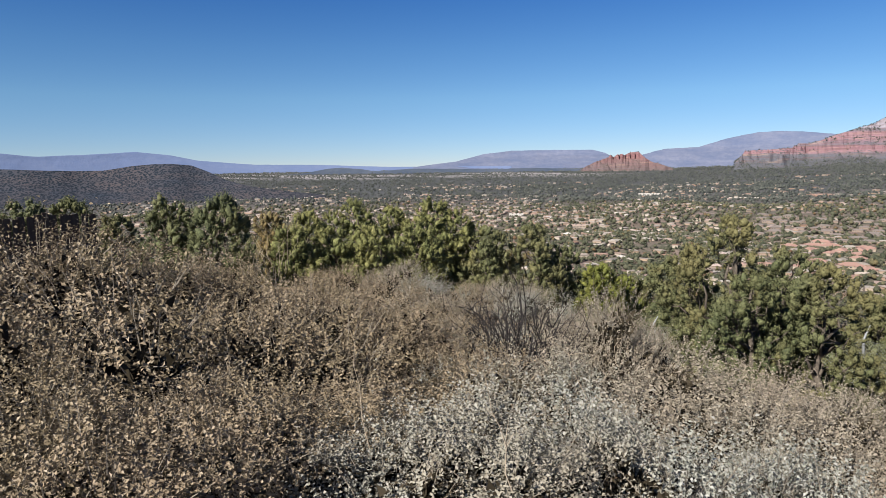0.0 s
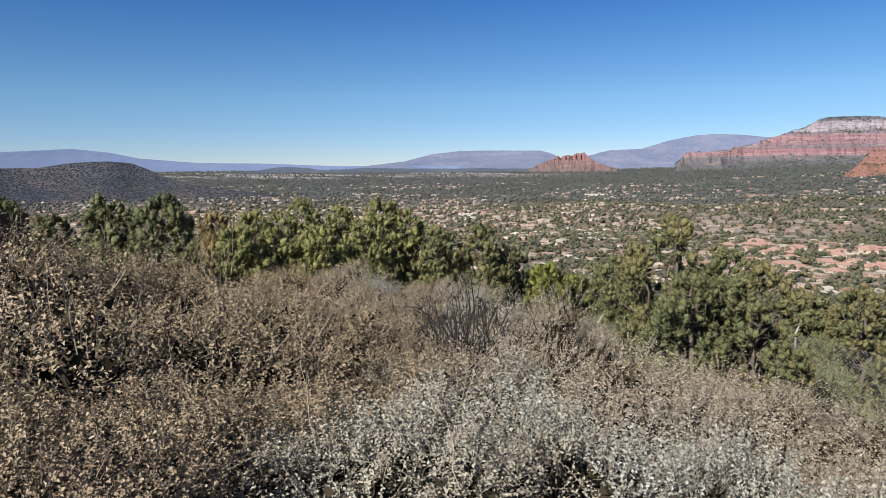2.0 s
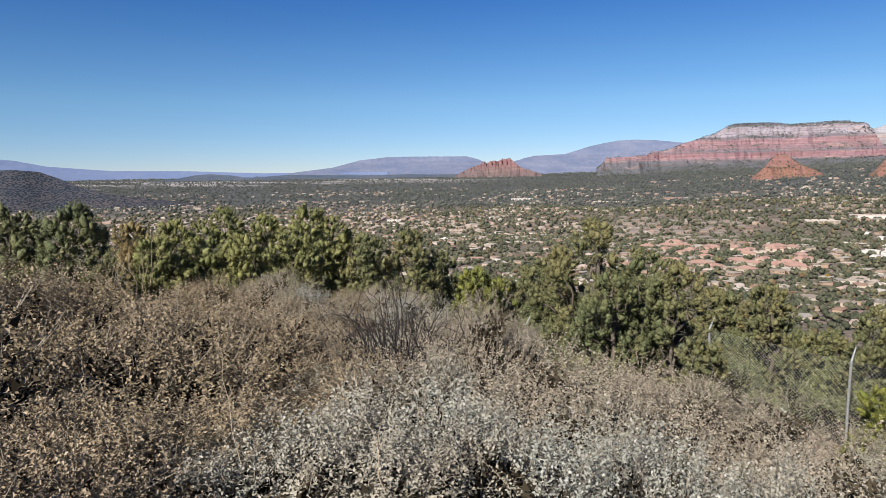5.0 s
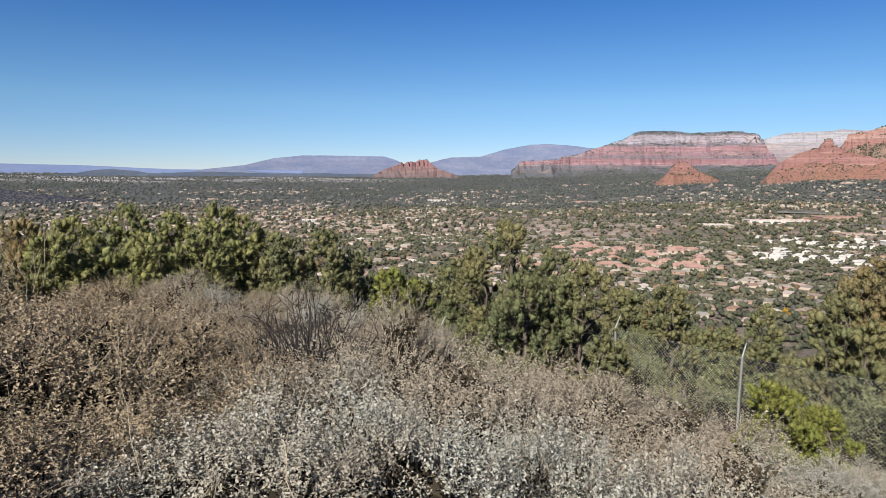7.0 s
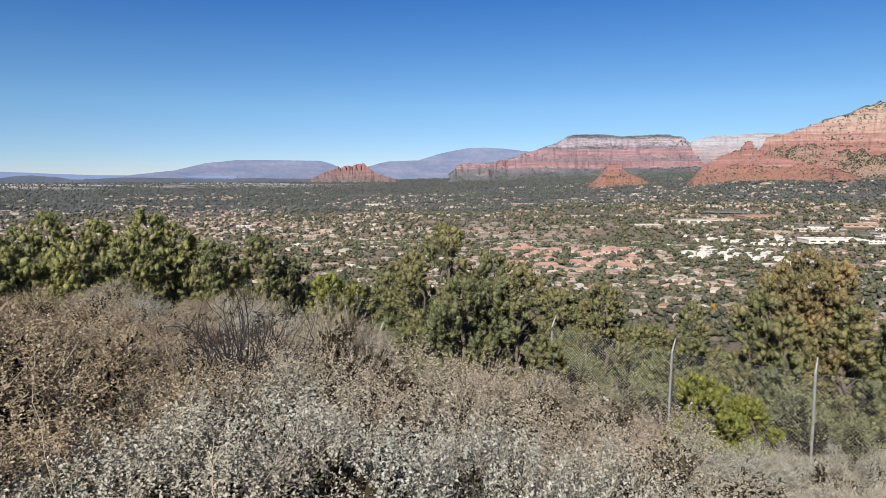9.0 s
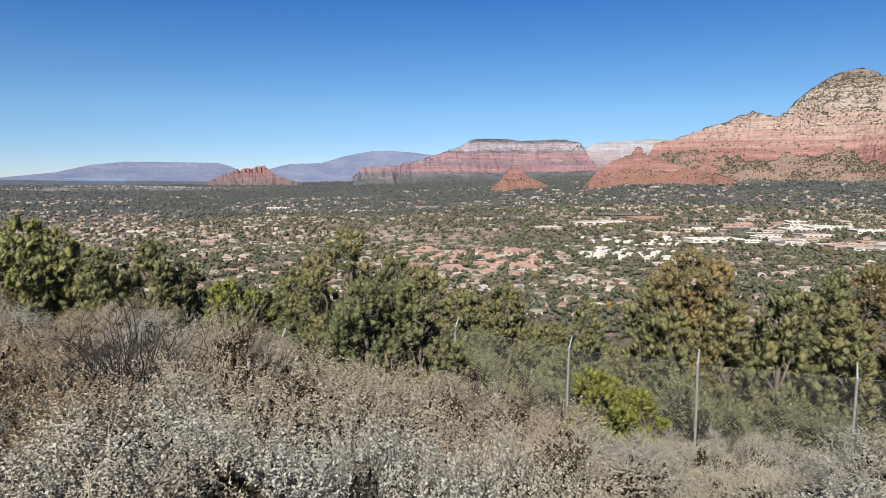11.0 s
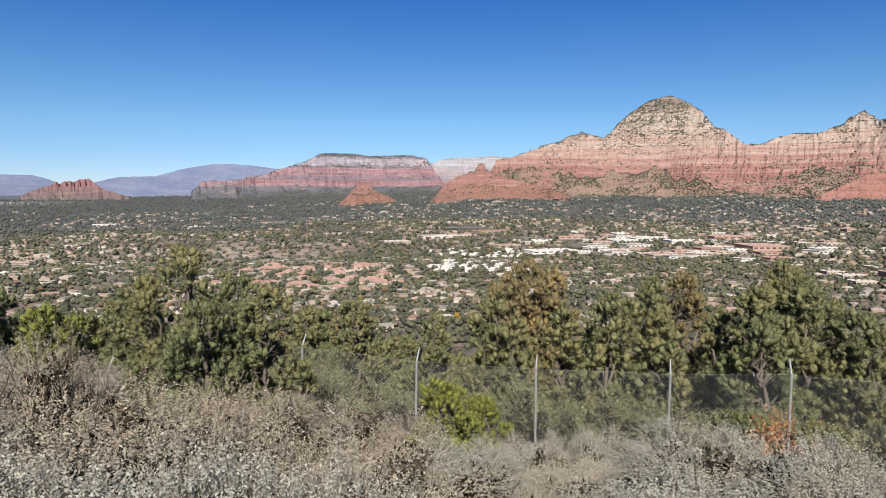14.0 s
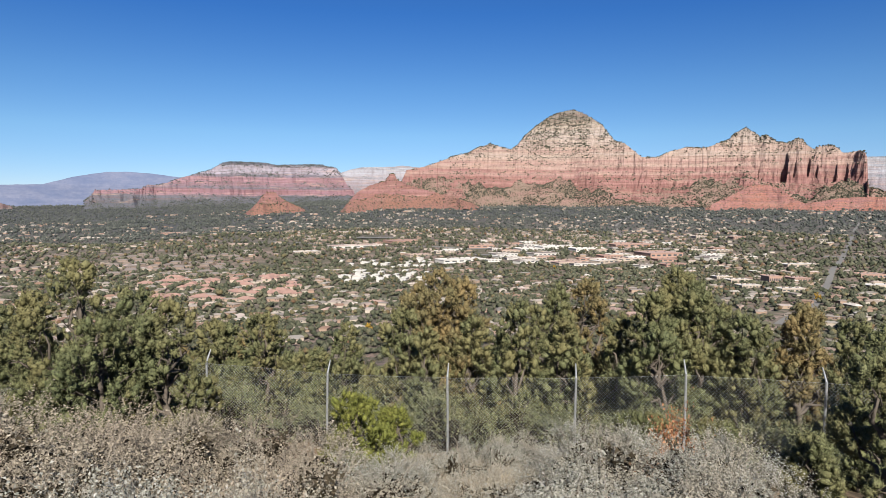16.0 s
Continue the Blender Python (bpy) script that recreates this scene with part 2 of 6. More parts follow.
M["red_rock"] = rock_material("red_sandstone", -40, 150, [(0.0, RUST_2), (0.2, DEEP_2), (0.4, RUST_2), (0.5, RED_2), (0.6, DEEP_2), (0.8, RUST_2), (1.0, RED_2)], talus=(0.186, 0.093, 0.069), wander=16)
M["red_dome"] = rock_material("smooth_red_rock", -40, 150, [(0.0, RED_2), (0.4, RUST_2), (0.7, RED_2), (1.0, RUST_2)], talus=(0.250, 0.109, 0.081), wander=16, streak=0.45)
# far rock: violet haze is mixed into the bed and talus colours
M["far_cliff"] = rock_material("hazed_sandstone_cliff", 0, 245, [(0.0, (0.073, 0.082, 0.101)), (0.15, (0.095, 0.095, 0.116)), (0.18, (0.193, 0.120, 0.137)), (0.30, (0.172, 0.099, 0.119)), (0.35, (0.123, 0.103, 0.126)), (0.44, (0.175, 0.115, 0.139)), (0.50, (0.208, 0.131, 0.152)), (0.62, (0.197, 0.124, 0.146)), (0.66, (0.116, 0.111, 0.142)), (0.72, (0.218, 0.202, 0.238)), (0.84, (0.229, 0.214, 0.248)), (0.92, (0.197, 0.189, 0.223)), (0.955, (0.110, 0.120, 0.152)), (0.975, (0.047, 0.064, 0.089)), (1.0, (0.044, 0.059, 0.085))], talus=(0.077, 0.082, 0.101), wander=26, streak=0.6)
M["pale_cliff"] = rock_material("hazed_pale_cliff", 60, 260, [(0.0, (0.155, 0.121, 0.135)), (0.4, (0.194, 0.180, 0.202)), (0.7, (0.233, 0.237, 0.266)), (1.0, (0.206, 0.216, 0.240))], talus=(0.111, 0.126, 0.150), wander=14)
M["far_red"] = rock_material("hazed_red_butte", -20, 80, [(0.0, (0.107, 0.084, 0.092)), (0.4, (0.140, 0.081, 0.084)), (0.7, (0.167, 0.090, 0.099)), (1.0, (0.157, 0.084, 0.095))], talus=(0.103, 0.081, 0.084), wander=6)


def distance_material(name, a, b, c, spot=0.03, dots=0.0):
    """Woods and rock so far off that only broad tones are left; the colours carry the haze."""
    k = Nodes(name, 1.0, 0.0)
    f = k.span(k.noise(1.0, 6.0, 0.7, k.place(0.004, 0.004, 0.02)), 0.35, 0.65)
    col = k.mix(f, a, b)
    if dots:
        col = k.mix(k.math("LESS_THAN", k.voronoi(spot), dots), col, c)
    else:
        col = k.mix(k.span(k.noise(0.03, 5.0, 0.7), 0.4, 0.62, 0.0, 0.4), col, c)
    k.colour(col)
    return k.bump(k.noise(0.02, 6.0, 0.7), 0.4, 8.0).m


# the blue of the haze is put straight into these base colours
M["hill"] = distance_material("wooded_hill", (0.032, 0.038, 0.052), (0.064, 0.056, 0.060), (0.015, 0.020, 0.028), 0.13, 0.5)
M["blue_far"] = distance_material("haze_blue_range", (0.085, 0.115, 0.202), (0.101, 0.128, 0.210), (0.077, 0.107, 0.194))
M["blue_mid"] = distance_material("haze_violet_mesa", (0.077, 0.095, 0.153), (0.117, 0.128, 0.179), (0.063, 0.081, 0.133))
M["blue_dark"] = distance_material("haze_dark_hill", (0.044, 0.058, 0.085), (0.069, 0.079, 0.103), (0.036, 0.050, 0.069))

# ================= tools =================


def _hash(i, j, seed):
    h = (i * 374761393 + j * 668265263 + seed * 974711) & 0x7FFFFFFF
    h = ((h ^ (h >> 13)) * 1274126177) & 0x7FFFFFFF
    return ((h ^ (h >> 16)) & 0xFFFF) / 65535.0


def vnoise(x, y, seed=0):
    """Smooth lattice noise, 0 to 1."""
    x, y = np.broadcast_arrays(np.asarray(x, float), np.asarray(y, float))
    i, j = np.floor(x).astype(np.int64), np.floor(y).astype(np.int64)
    u, v = x - i, y - j
    u, v = u * u * (3 - 2 * u), v * v * (3 - 2 * v)
    a, b, c, d = _hash(i, j, seed), _hash(i + 1, j, seed), _hash(i, j + 1, seed), _hash(i + 1, j + 1, seed)
    return (a * (1 - u) + b * u) * (1 - v) + (c * (1 - u) + d * u) * v


def fbm(x, y, seed=0, octaves=4, gain=0.5):
    s, a, n = 0.0, 1.0, 0.0
    for o in range(octaves):
        s = s + a * vnoise(x * 2 ** o, y * 2 ** o, seed + o * 17)
        n += a
        a *= gain
    return s / n - 0.5


def smooth(x):
    x = np.clip(x, 0, 1)
    return x * x * (3 - 2 * x)


def mesh_np(name, verts, faces, mat, flat=True):
    """A mesh from arrays; faces all of one size."""
    verts, faces = np.asarray(verts, np.float32), np.asarray(faces, np.int32)
    me = bpy.data.meshes.new(name)
    k = faces.shape[1]
    me.vertices.add(len(verts))
    me.vertices.foreach_set("co", verts.ravel())
    me.loops.add(faces.size)
    me.loops.foreach_set("vertex_index", faces.ravel())
    me.polygons.add(len(faces))
    me.polygons.foreach_set("loop_start", np.arange(0, faces.size, k, dtype=np.int32))
    me.polygons.foreach_set("use_smooth", np.full(len(faces), not flat))
    me.update(calc_edges=True)
    me.materials.append(mat)
    return me


def joined(pieces):
    vs, fs, n = [], [], 0
    for v, f in pieces:
        vs.append(v)
        fs.append(f + n)
        n += len(v)
    return np.concatenate(vs), np.concatenate(fs)


def part(name, me, parent, label=""):
    """One mesh object under a thing or under a part."""
    ob = new(name, me)
    ob.parent = parent
    return tagged(ob, label)


def bm_mesh(name, bm, mat, flat=True):
    me = bpy.data.meshes.new(name)
    bm.to_mesh(me)
    bm.free()
    for p in me.polygons:
        p.use_smooth = not flat
    me.materials.append(mat)
    return me


def thing(name, label, category, m=None, group="", kind=""):
    ob = new(name)
    ob.empty_display_size = 0.2
    if m is not None:
        ob.matrix_basis = m
    return tagged(ob, label, category, group, kind)


def polar(az, r):
    a = np.radians(az)
    return r * np.sin(a), r * np.cos(a)


# ================= the lie of the land =================
RV = [0, 20, 60, 150, 430, 700, 1200, 2000, 2500, 3000, 3500, 4200, 4950]
ZL = [0, 0, -13, -40, -100, -118, -122, -114, -104, -88, -68, -38, -22]
ZR = [0, 0, -17, -42, -102, -118, -114, -78, -44, -6, 10, 20, 30]


def ground_z(x, y):
    """Height of the land: a shrubby slope below the viewpoint, a steep hillside, the valley floor and the rise to the cliffs."""
    x, y = np.asarray(x, float), np.asarray(y, float)
    r, az = np.hypot(x, y), np.degrees(np.arctan2(x, y))
    s = 0.10 + 0.19 * smooth((az + 38) / 62)
    back = smooth((np.abs(az) - 74) / 90)
    near = -s * np.minimum(r, 20.0)
    t = smooth((az + 8) / 34)
    far = np.interp(r, RV, ZL) * (1 - t) + np.interp(r, RV, ZR) * t
    fall = smooth((r - 20) / 40)
    z = near * (1 - fall * 0.9) + far
    z = z + fbm(x * 0.35, y * 0.35, 3, 3) * 0.5 * smooth((r - 3) / 6) * (1 - smooth((r - 60) / 80))
    z = z + fbm(x * 0.004, y * 0.004, 5, 3) * 26 * smooth((r - 500) / 500) * (1 - 0.7 * smooth((r - 2600) / 900))
    return z * (1 - back)


def build_ground():
    az = np.concatenate([np.linspace(-75, 75, 301), np.linspace(80, 280, 41)])
    r = np.concatenate([[0.02], np.geomspace(0.6, 20, 60), np.geomspace(21, 4940, 150)])
    A, R = np.meshgrid(az, r, indexing="ij")
    x, y = polar(A, R)
    v = np.stack([x, y, ground_z(x, y)], -1).reshape(-1, 3)
    na, nr = A.shape
    i, j = np.meshgrid(np.arange(na), np.arange(nr - 1), indexing="ij")
    k = (i + 1) % na
    f = np.stack([i * nr + j, i * nr + j + 1, k * nr + j + 1, k * nr + j], -1).reshape(-1, 4)
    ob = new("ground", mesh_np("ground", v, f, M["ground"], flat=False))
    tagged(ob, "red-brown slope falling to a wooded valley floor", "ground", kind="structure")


build_ground()

# ================= buttes, mesas and far ranges =================
def massif(name, label, crest, r0, base, beds, seed, mat, nx=400, nv=70, gully=(40, 160), rough_top=0.06, category="butte", kind="", buttress=0.5, dz=7.0, crag=5.0):
    """Flat-bedded rock: crest gives the skyline (azimuth, elevation in degrees), beds the slope from each height up."""
    az = np.linspace(crest[0][0], crest[-1][0], nx)
    el = np.interp(az, [c[0] for c in crest], [c[1] for c in crest])
    arc = np.radians(az) * r0
    el = el + rough_top * 2 * fbm(arc / 40, 0 * arc, seed, 4, 0.7) * np.clip((el - np.degrees(np.arctan2(base - EYE, r0))) / 0.5, 0, 1)
    zt = np.arange(base - 60, base + 900, 2.0)
    slope = np.interp(zt, [b[0] for b in beds], np.arange(len(beds)))
    deg = np.array([b[1] for b in beds])[np.clip(np.floor(slope).astype(int), 0, len(beds) - 1)]
    depth = np.concatenate([[0], np.cumsum(2.0 / np.tan(np.radians(deg)))])[:-1]
    depth -= np.interp(base, zt, depth)
    top = np.full(nx, base + 50.0)
    for _ in range(8):
        top = np.maximum((r0 + np.interp(top, zt, depth)) * np.tan(np.radians(el)) + EYE, base + 0.5)
    w = np.linspace(0, 1, nv)[None, :]
    foot = np.minimum(ground_z(*polar(az, r0)) - 3.0, top - 0.5)
    zz = foot[:, None] + w * (top - foot)[:, None]
    S = arc[:, None] + 0 * zz
    shift = dz * 2 * fbm(S / 130, 0 * zz, seed + 5, 4)
    steep = np.interp(zz + shift, zt, deg)
    run = np.diff(zz, axis=1) / np.tan(np.radians(0.5 * (steep[:, 1:] + steep[:, :-1])))
    dep = np.concatenate([np.zeros((nx, 1)), np.cumsum(run, 1)], 1)
    dep *= (np.interp(top, zt, depth) - np.interp(foot, zt, depth))[:, None] / np.maximum(dep[:, -1:], 1.0) * 0.35 + 0.65
    amp, wl = gully
    S = S + crag * 5 * fbm(zz / 75, S / 160, seed + 51, 3) + crag * 1.6 * fbm(zz / 22, S / 40, seed + 53, 2)
    ridge = 0.5 - 2.2 * fbm(S / wl, zz / 900, seed + 9, 2)
    wall = smooth((steep - 36) / 22)
    flute = np.abs(2 * fbm(S / (wl * 0.22), zz / 260, seed + 21, 3, 0.6)) * amp * buttress * (1 - 0.9 * smooth((zz - 190) / 60))
    flute = flute + np.abs(2 * fbm(S / 30, zz / 220, seed + 39, 2)) * crag * 1.5 + fbm(S / 13, zz / 60, seed + 31, 3) * crag * 0.8
    flute = flute * (0.8 - 0.68 * smooth((zz - 170) / 60))
    lumps = (fbm(S / 46, zz / 38, seed + 35, 4, 0.7) * 3.0 - np.abs(fbm(S / 24, zz / 26, seed + 45, 3, 0.6)) * 2.6) * crag
    rr = r0 + dep - amp * (ridge - 0.5) * (0.08 + 0.92 * (1 - w) ** 1.5) + flute * wall + lumps * (0.25 + 0.75 * smooth((zz - 180) / 80)) + fbm(S / 130, zz / 110, seed + 37, 3) * crag * 1.2
    rr = 0.1 * rr + 0.9 * np.maximum.accumulate(rr, axis=1)
    zz = zz + fbm(S / 25, zz / 14, seed + 41, 3) * 2.5 * (w > 0) * (w < 1)
    want = rr[:, -1] * np.tan(np.radians(el)) + EYE
    zz = foot[:, None] + (zz - foot[:, None]) * (np.maximum(want - foot, 0.3) / np.maximum(zz[:, -1] - foot, 0.3))[:, None]
    zz[:, 0] -= 60
    rows_r, rows_z = [rr], [zz]
    for extra, drop in ((25, 0.03), (140, 0.45), (260, 1.0)):
        rows_r.append(np.minimum(rr[:, -1:] + extra, np.maximum(4930, rr[:, -1:] + 3)))
        rows_z.append(zz[:, -1:] * (1 - drop) + (base - 14) * drop)
    R, Z = np.concatenate(rows_r, 1), np.concatenate(rows_z, 1)
    x, y = polar(az[:, None], R)
    v = np.stack([x, y, Z], -1).reshape(-1, 3)
    n = R.shape[1]
    i, j = np.meshgrid(np.arange(nx - 1), np.arange(n - 1), indexing="ij")
    f = np.stack([i * n + j, (i + 1) * n + j, (i + 1) * n + j + 1, i * n + j + 1], -1).reshape(-1, 4)
    if kind:
        return tagged(new(name, mesh_np(name, v, f, mat, flat=False)), label, category, kind=kind)
    root = thing(name, label, category)
    cuts = (0, int(nv * 0.22), int(nv * 0.62), n - 1)
    for nm, lo, hi in zip(("lower_slope", "cliff_band", "summit"), cuts[:-1], cuts[1:]):
        sel = f.reshape(nx - 1, n - 1, 4)[:, lo:hi].reshape(-1, 4)
        used, inv = np.unique(sel, return_inverse=True)
        part(nm, mesh_np(nm, v[used], inv.reshape(-1, 4), mat, flat=False), root)
    return root


def bedded(zmin, beds):
    """Maps smooth heights to stepped ones: beds of (top, hardness); hard beds stand as cliffs, soft ones lie as slopes."""
    zo, zi = [zmin], [zmin]
    for top, hard in beds:
        zi.append(zi[-1] + (top - zo[-1]) * (1.75 - 1.5 * hard))
        zo.append(top)
    zi = np.array(zi)
    return zmin + (zi - zmin) * (zo[-1] - zmin) / (zi[-1] - zmin), np.array(zo)


def carved(name, label, category, crest, r0, beds, mat, seed, lean=1.15, step=2.6, spur=(70, 300), ravine=(16, 60), crumb=7.0, rough_top=4.0, fine=0.45, concave=0.35,
           clefts=(), wall=None, apron=None, scrub=0, scrub_size=(2.2, 5.0), scrub_mat="far_tree", keep_spurs=0.0):
    """A butte or mesa carved by ravines and stepped by its beds. crest: azimuth and elevation of the skyline."""
    rg = np.random.default_rng(seed)
    nx = int(radians(crest[-1][0] - crest[0][0]) * r0 / step)
    az = np.linspace(crest[0][0], crest[-1][0], nx)
    el = np.interp(az, [c[0] for c in crest], [c[1] for c in crest])
    s_ = np.radians(az) * r0
    foot = ground_z(*polar(az, np.full(nx, float(r0)))) - 6.0
    top = foot + 40.0
    for _ in range(8):
        D = np.maximum((top - foot) * lean, 14.0)
        w = max(int(45 / step), 2)
        D = np.convolve(np.pad(D, w, mode="edge"), np.ones(2 * w + 1) / (2 * w + 1), "valid")
        top = np.maximum((r0 + D) * np.tan(np.radians(el)) + EYE, foot + 1.0)
    d = np.arange(-60, D.max() + 60, step * 0.85)[None, :]
    S, DD, T, F = s_[:, None], D[:, None], top[:, None], foot[:, None]
    S = S + 0 * d
    d = d + 0 * S
    up = np.clip(d / DD, 0, 1)
    far = 1 - (1 - keep_spurs) * smooth(up * 1.15)
    nose = np.abs(2 * fbm(S / spur[1] + 0.0004 * d, d / (spur[1] * 5) + 3, seed, 3, 0.45)) * 2.2 - 0.75
    cut = np.abs(2 * fbm(S / ravine[1] + 0.06 * nose, d / (ravine[1] * 2.6), seed + 9, 3, 0.55)) * 2 - 0.5
    de = d + spur[0] * nose * far + ravine[0] * cut * (0.4 + 0.6 * far)
    t = np.clip(de / DD, 0, 1)
    g = (1 - concave) * t + concave * t ** 2.2
    z = F + (T - F) * g
    edge = smooth((1.02 - t) / 0.12)
    lumps = (np.abs(fbm(S / 34, d / 34, seed + 21, 3, 0.6)) * 3.0 - 0.5 + 1.6 * fbm(S / 15, d / 15, seed + 31, 3, 0.7)) * crumb
    z = z + lumps * (0.35 + 0.65 * smooth(t * 3)) * (t > 0)
    zi, zo = bedded(float(foot.min()), beds)
    dip = 5 * fbm(S / 400, 0 * d, seed + 41, 2)
    hard = np.interp(z + dip, zi, zo) - dip
    if wall:
        wi, wo = bedded(float(foot.min()), wall[2])
        m = smooth((az[:, None] - wall[0]) / (wall[1] - wall[0]))
        hard = hard * (1 - m) + np.interp(z + dip, wi, wo) * m
    soft = 0.97 - 0.30 * vnoise(S / 170, d / 170, seed + 43)
    zs = z * (1 - soft) + hard * soft
    q = zs / 9.0 + 1.3 * fbm(S / 120, d / 120, seed + 47, 2)
    u = q - np.floor(q)
    zs = zs + fine * 9.0 * (np.clip((u - 0.6) / 0.4, 0, 1) - u) * (t > 0.02)
    z = np.where(t > 0, zs, F)
    loose = np.zeros_like(z, bool)
    if apron:
        tilt, cap_lo, cap_hi = apron
        cap = cap_lo + (cap_hi - cap_lo) * np.clip(1.15 - 1.5 * vnoise(S / 125 + 2, 0 * d, seed + 71) + 0.7 * fbm(S / 45, 0 * d, seed + 73, 3), 0, 1.3)
        heap = F + np.maximum(d + 30 * (nose + 0.3) + 22 * fbm(S / 70, d / 90, seed + 75, 3) + 34, 0) * tilt
        heap = np.minimum(heap, cap + np.maximum(heap - cap, 0) * 0.05) + 1.5 * fbm(S / 16, d / 16, seed + 77, 3)
        loose = heap > z
        z = np.maximum(z, heap)
    z = z - np.maximum(de - DD, 0) * 0.12
    R = r0 + d
    reach = np.max((z - EYE) / R, axis=1)
    rim = rough_top * (2 * fbm(s_ / 26, 0 * s_, seed + 51, 4, 0.75)) * np.clip((top - foot) / 40, 0, 1)
    want = np.tan(np.radians(el)) + rim / r0
    lift = (want - reach) * (r0 + D)
    z = z + lift[:, None] * smooth((z - F) / np.maximum(T - F, 1.0) * 1.1)
    for c_az, wide, lo, deep in clefts:
        off = np.abs(az[:, None] - c_az + wide * 1.4 * fbm(z / 30, 0 * z + c_az, 83, 2)) / wide
        front = np.where((z > lo) & (t > 0), d, 1e9).min(axis=1)
        front = np.where(np.abs(az - c_az) < wide * 3, front, 1e9)
        inside = (off < 1) & (d < front.min() + deep)
        z = np.where(inside, np.minimum(z, lo + (off ** 2) * 8), z)
    x, y = polar(az[:, None], R)
    v = np.stack([x + 0 * z, y + 0 * z, z], -1).reshape(-1, 3)
    n = z.shape[1]
    i, j = np.meshgrid(np.arange(nx - 1), np.arange(n - 1), indexing="ij")
    f = np.stack([i * n + j, (i + 1) * n + j, (i + 1) * n + j + 1, i * n + j + 1], -1)
    above = (z > ground_z(x + 0 * z, y + 0 * z) - 12)
    ok = above[:-1, :-1] | above[1:, 1:]
    root = thing(name, label, category)
    lo_, hi_ = float(foot.mean()), float(top.max())
    zc = z[:-1, :-1]
    for nm, a, b in (("lower_slope", -1e9, lo_ + 0.22 * (hi_ - lo_)), ("cliff_band", lo_ + 0.22 * (hi_ - lo_), lo_ + 0.55 * (hi_ - lo_)), ("summit", lo_ + 0.55 * (hi_ - lo_), 1e9)):
        sel = f[ok & (zc >= a) & (zc < b)]
        if len(sel):
            used, inv = np.unique(sel, return_inverse=True)
            part(nm, mesh_np(nm, v[used], inv.reshape(-1, 4), mat), root)
    if scrub:
        gz_, gs_ = np.gradient(z, step * 0.85, axis=1), np.gradient(z, step, axis=0)
        lie = 1 / np.sqrt(1 + gz_ ** 2 + gs_ ** 2)
        patch = vnoise(S / 60, d / 60, seed + 61) * 0.6 + vnoise(S / 18, d / 18, seed + 63) * 0.4
        share = (0.10 + np.clip((lie - 0.42) / 0.45, 0, 1) + 0.7 * loose + 3.2 * smooth((z - lo_) / (hi_ - lo_) * 2.4 - 0.85) * (lie > 0.3)) * np.clip((patch - 0.30) / 0.3, 0.10, 1) * above * ((t > 0.0) | loose)
        share = (share / share.sum()).ravel()
        got = rg.choice(share.size, scrub, p=share)
        c = v[got] + np.stack([rg.uniform(-1, 1, scrub) * step, rg.uniform(-1, 1, scrub) * step, np.zeros(scrub)], 1)
        bits = []
        size = rg.uniform(*scrub_size, scrub) * rg.choice([0.7, 1.0, 1.4], scrub)
        kinds = [blob(rg, 2, 5) for _ in range(8)]
        which = rg.integers(8, size=scrub)
        for q_ in range(8):
            m = which == q_
            bv, bf = kinds[q_]
            vv = c[m][:, None, :] + bv[None] * size[m][:, None, None] - np.array([0, 0, 0.4])
            ff = bf[None] + (np.arange(m.sum()) * len(bv))[:, None, None]
            bits.append((vv.reshape(-1, 3), ff.reshape(-1, 3)))
        tagged(part("scrub", mesh_np("scrub", *joined(bits), M[scrub_mat]), root, "dark green junipers and scrub on the ledges"), kind="stuff")
    return root


def blob(rg, rings=3, seg=5):
    """A closed, lumpy low crown."""
    v = [(0, 0, 0.0)]
    for i in range(1, rings):
        t = i / rings
        for j in range(seg):
            a = 6.283 * (j + 0.5 * (i % 2)) / seg
            rr = 0.55 * math.sin(math.pi * t ** 0.8) * rg.uniform(0.6, 1.25)
            v.append((rr * math.cos(a), rr * math.sin(a), t * rg.uniform(0.8, 1.15)))
    v.append((0, 0, 0.95))
    f = []
    for j in range(seg):
        k = (j + 1) % seg
        f.append((0, 1 + k, 1 + j))
        for i in range(rings - 2):
            a, b = 1 + i * seg, 1 + (i + 1) * seg
            f += [(a + j, a + k, b + k), (a + j, b + k, b + j)]
        f.append((1 + (rings - 2) * seg + j, 1 + (rings - 2) * seg + k, len(v) - 1))
    return np.array(v), np.array(f)


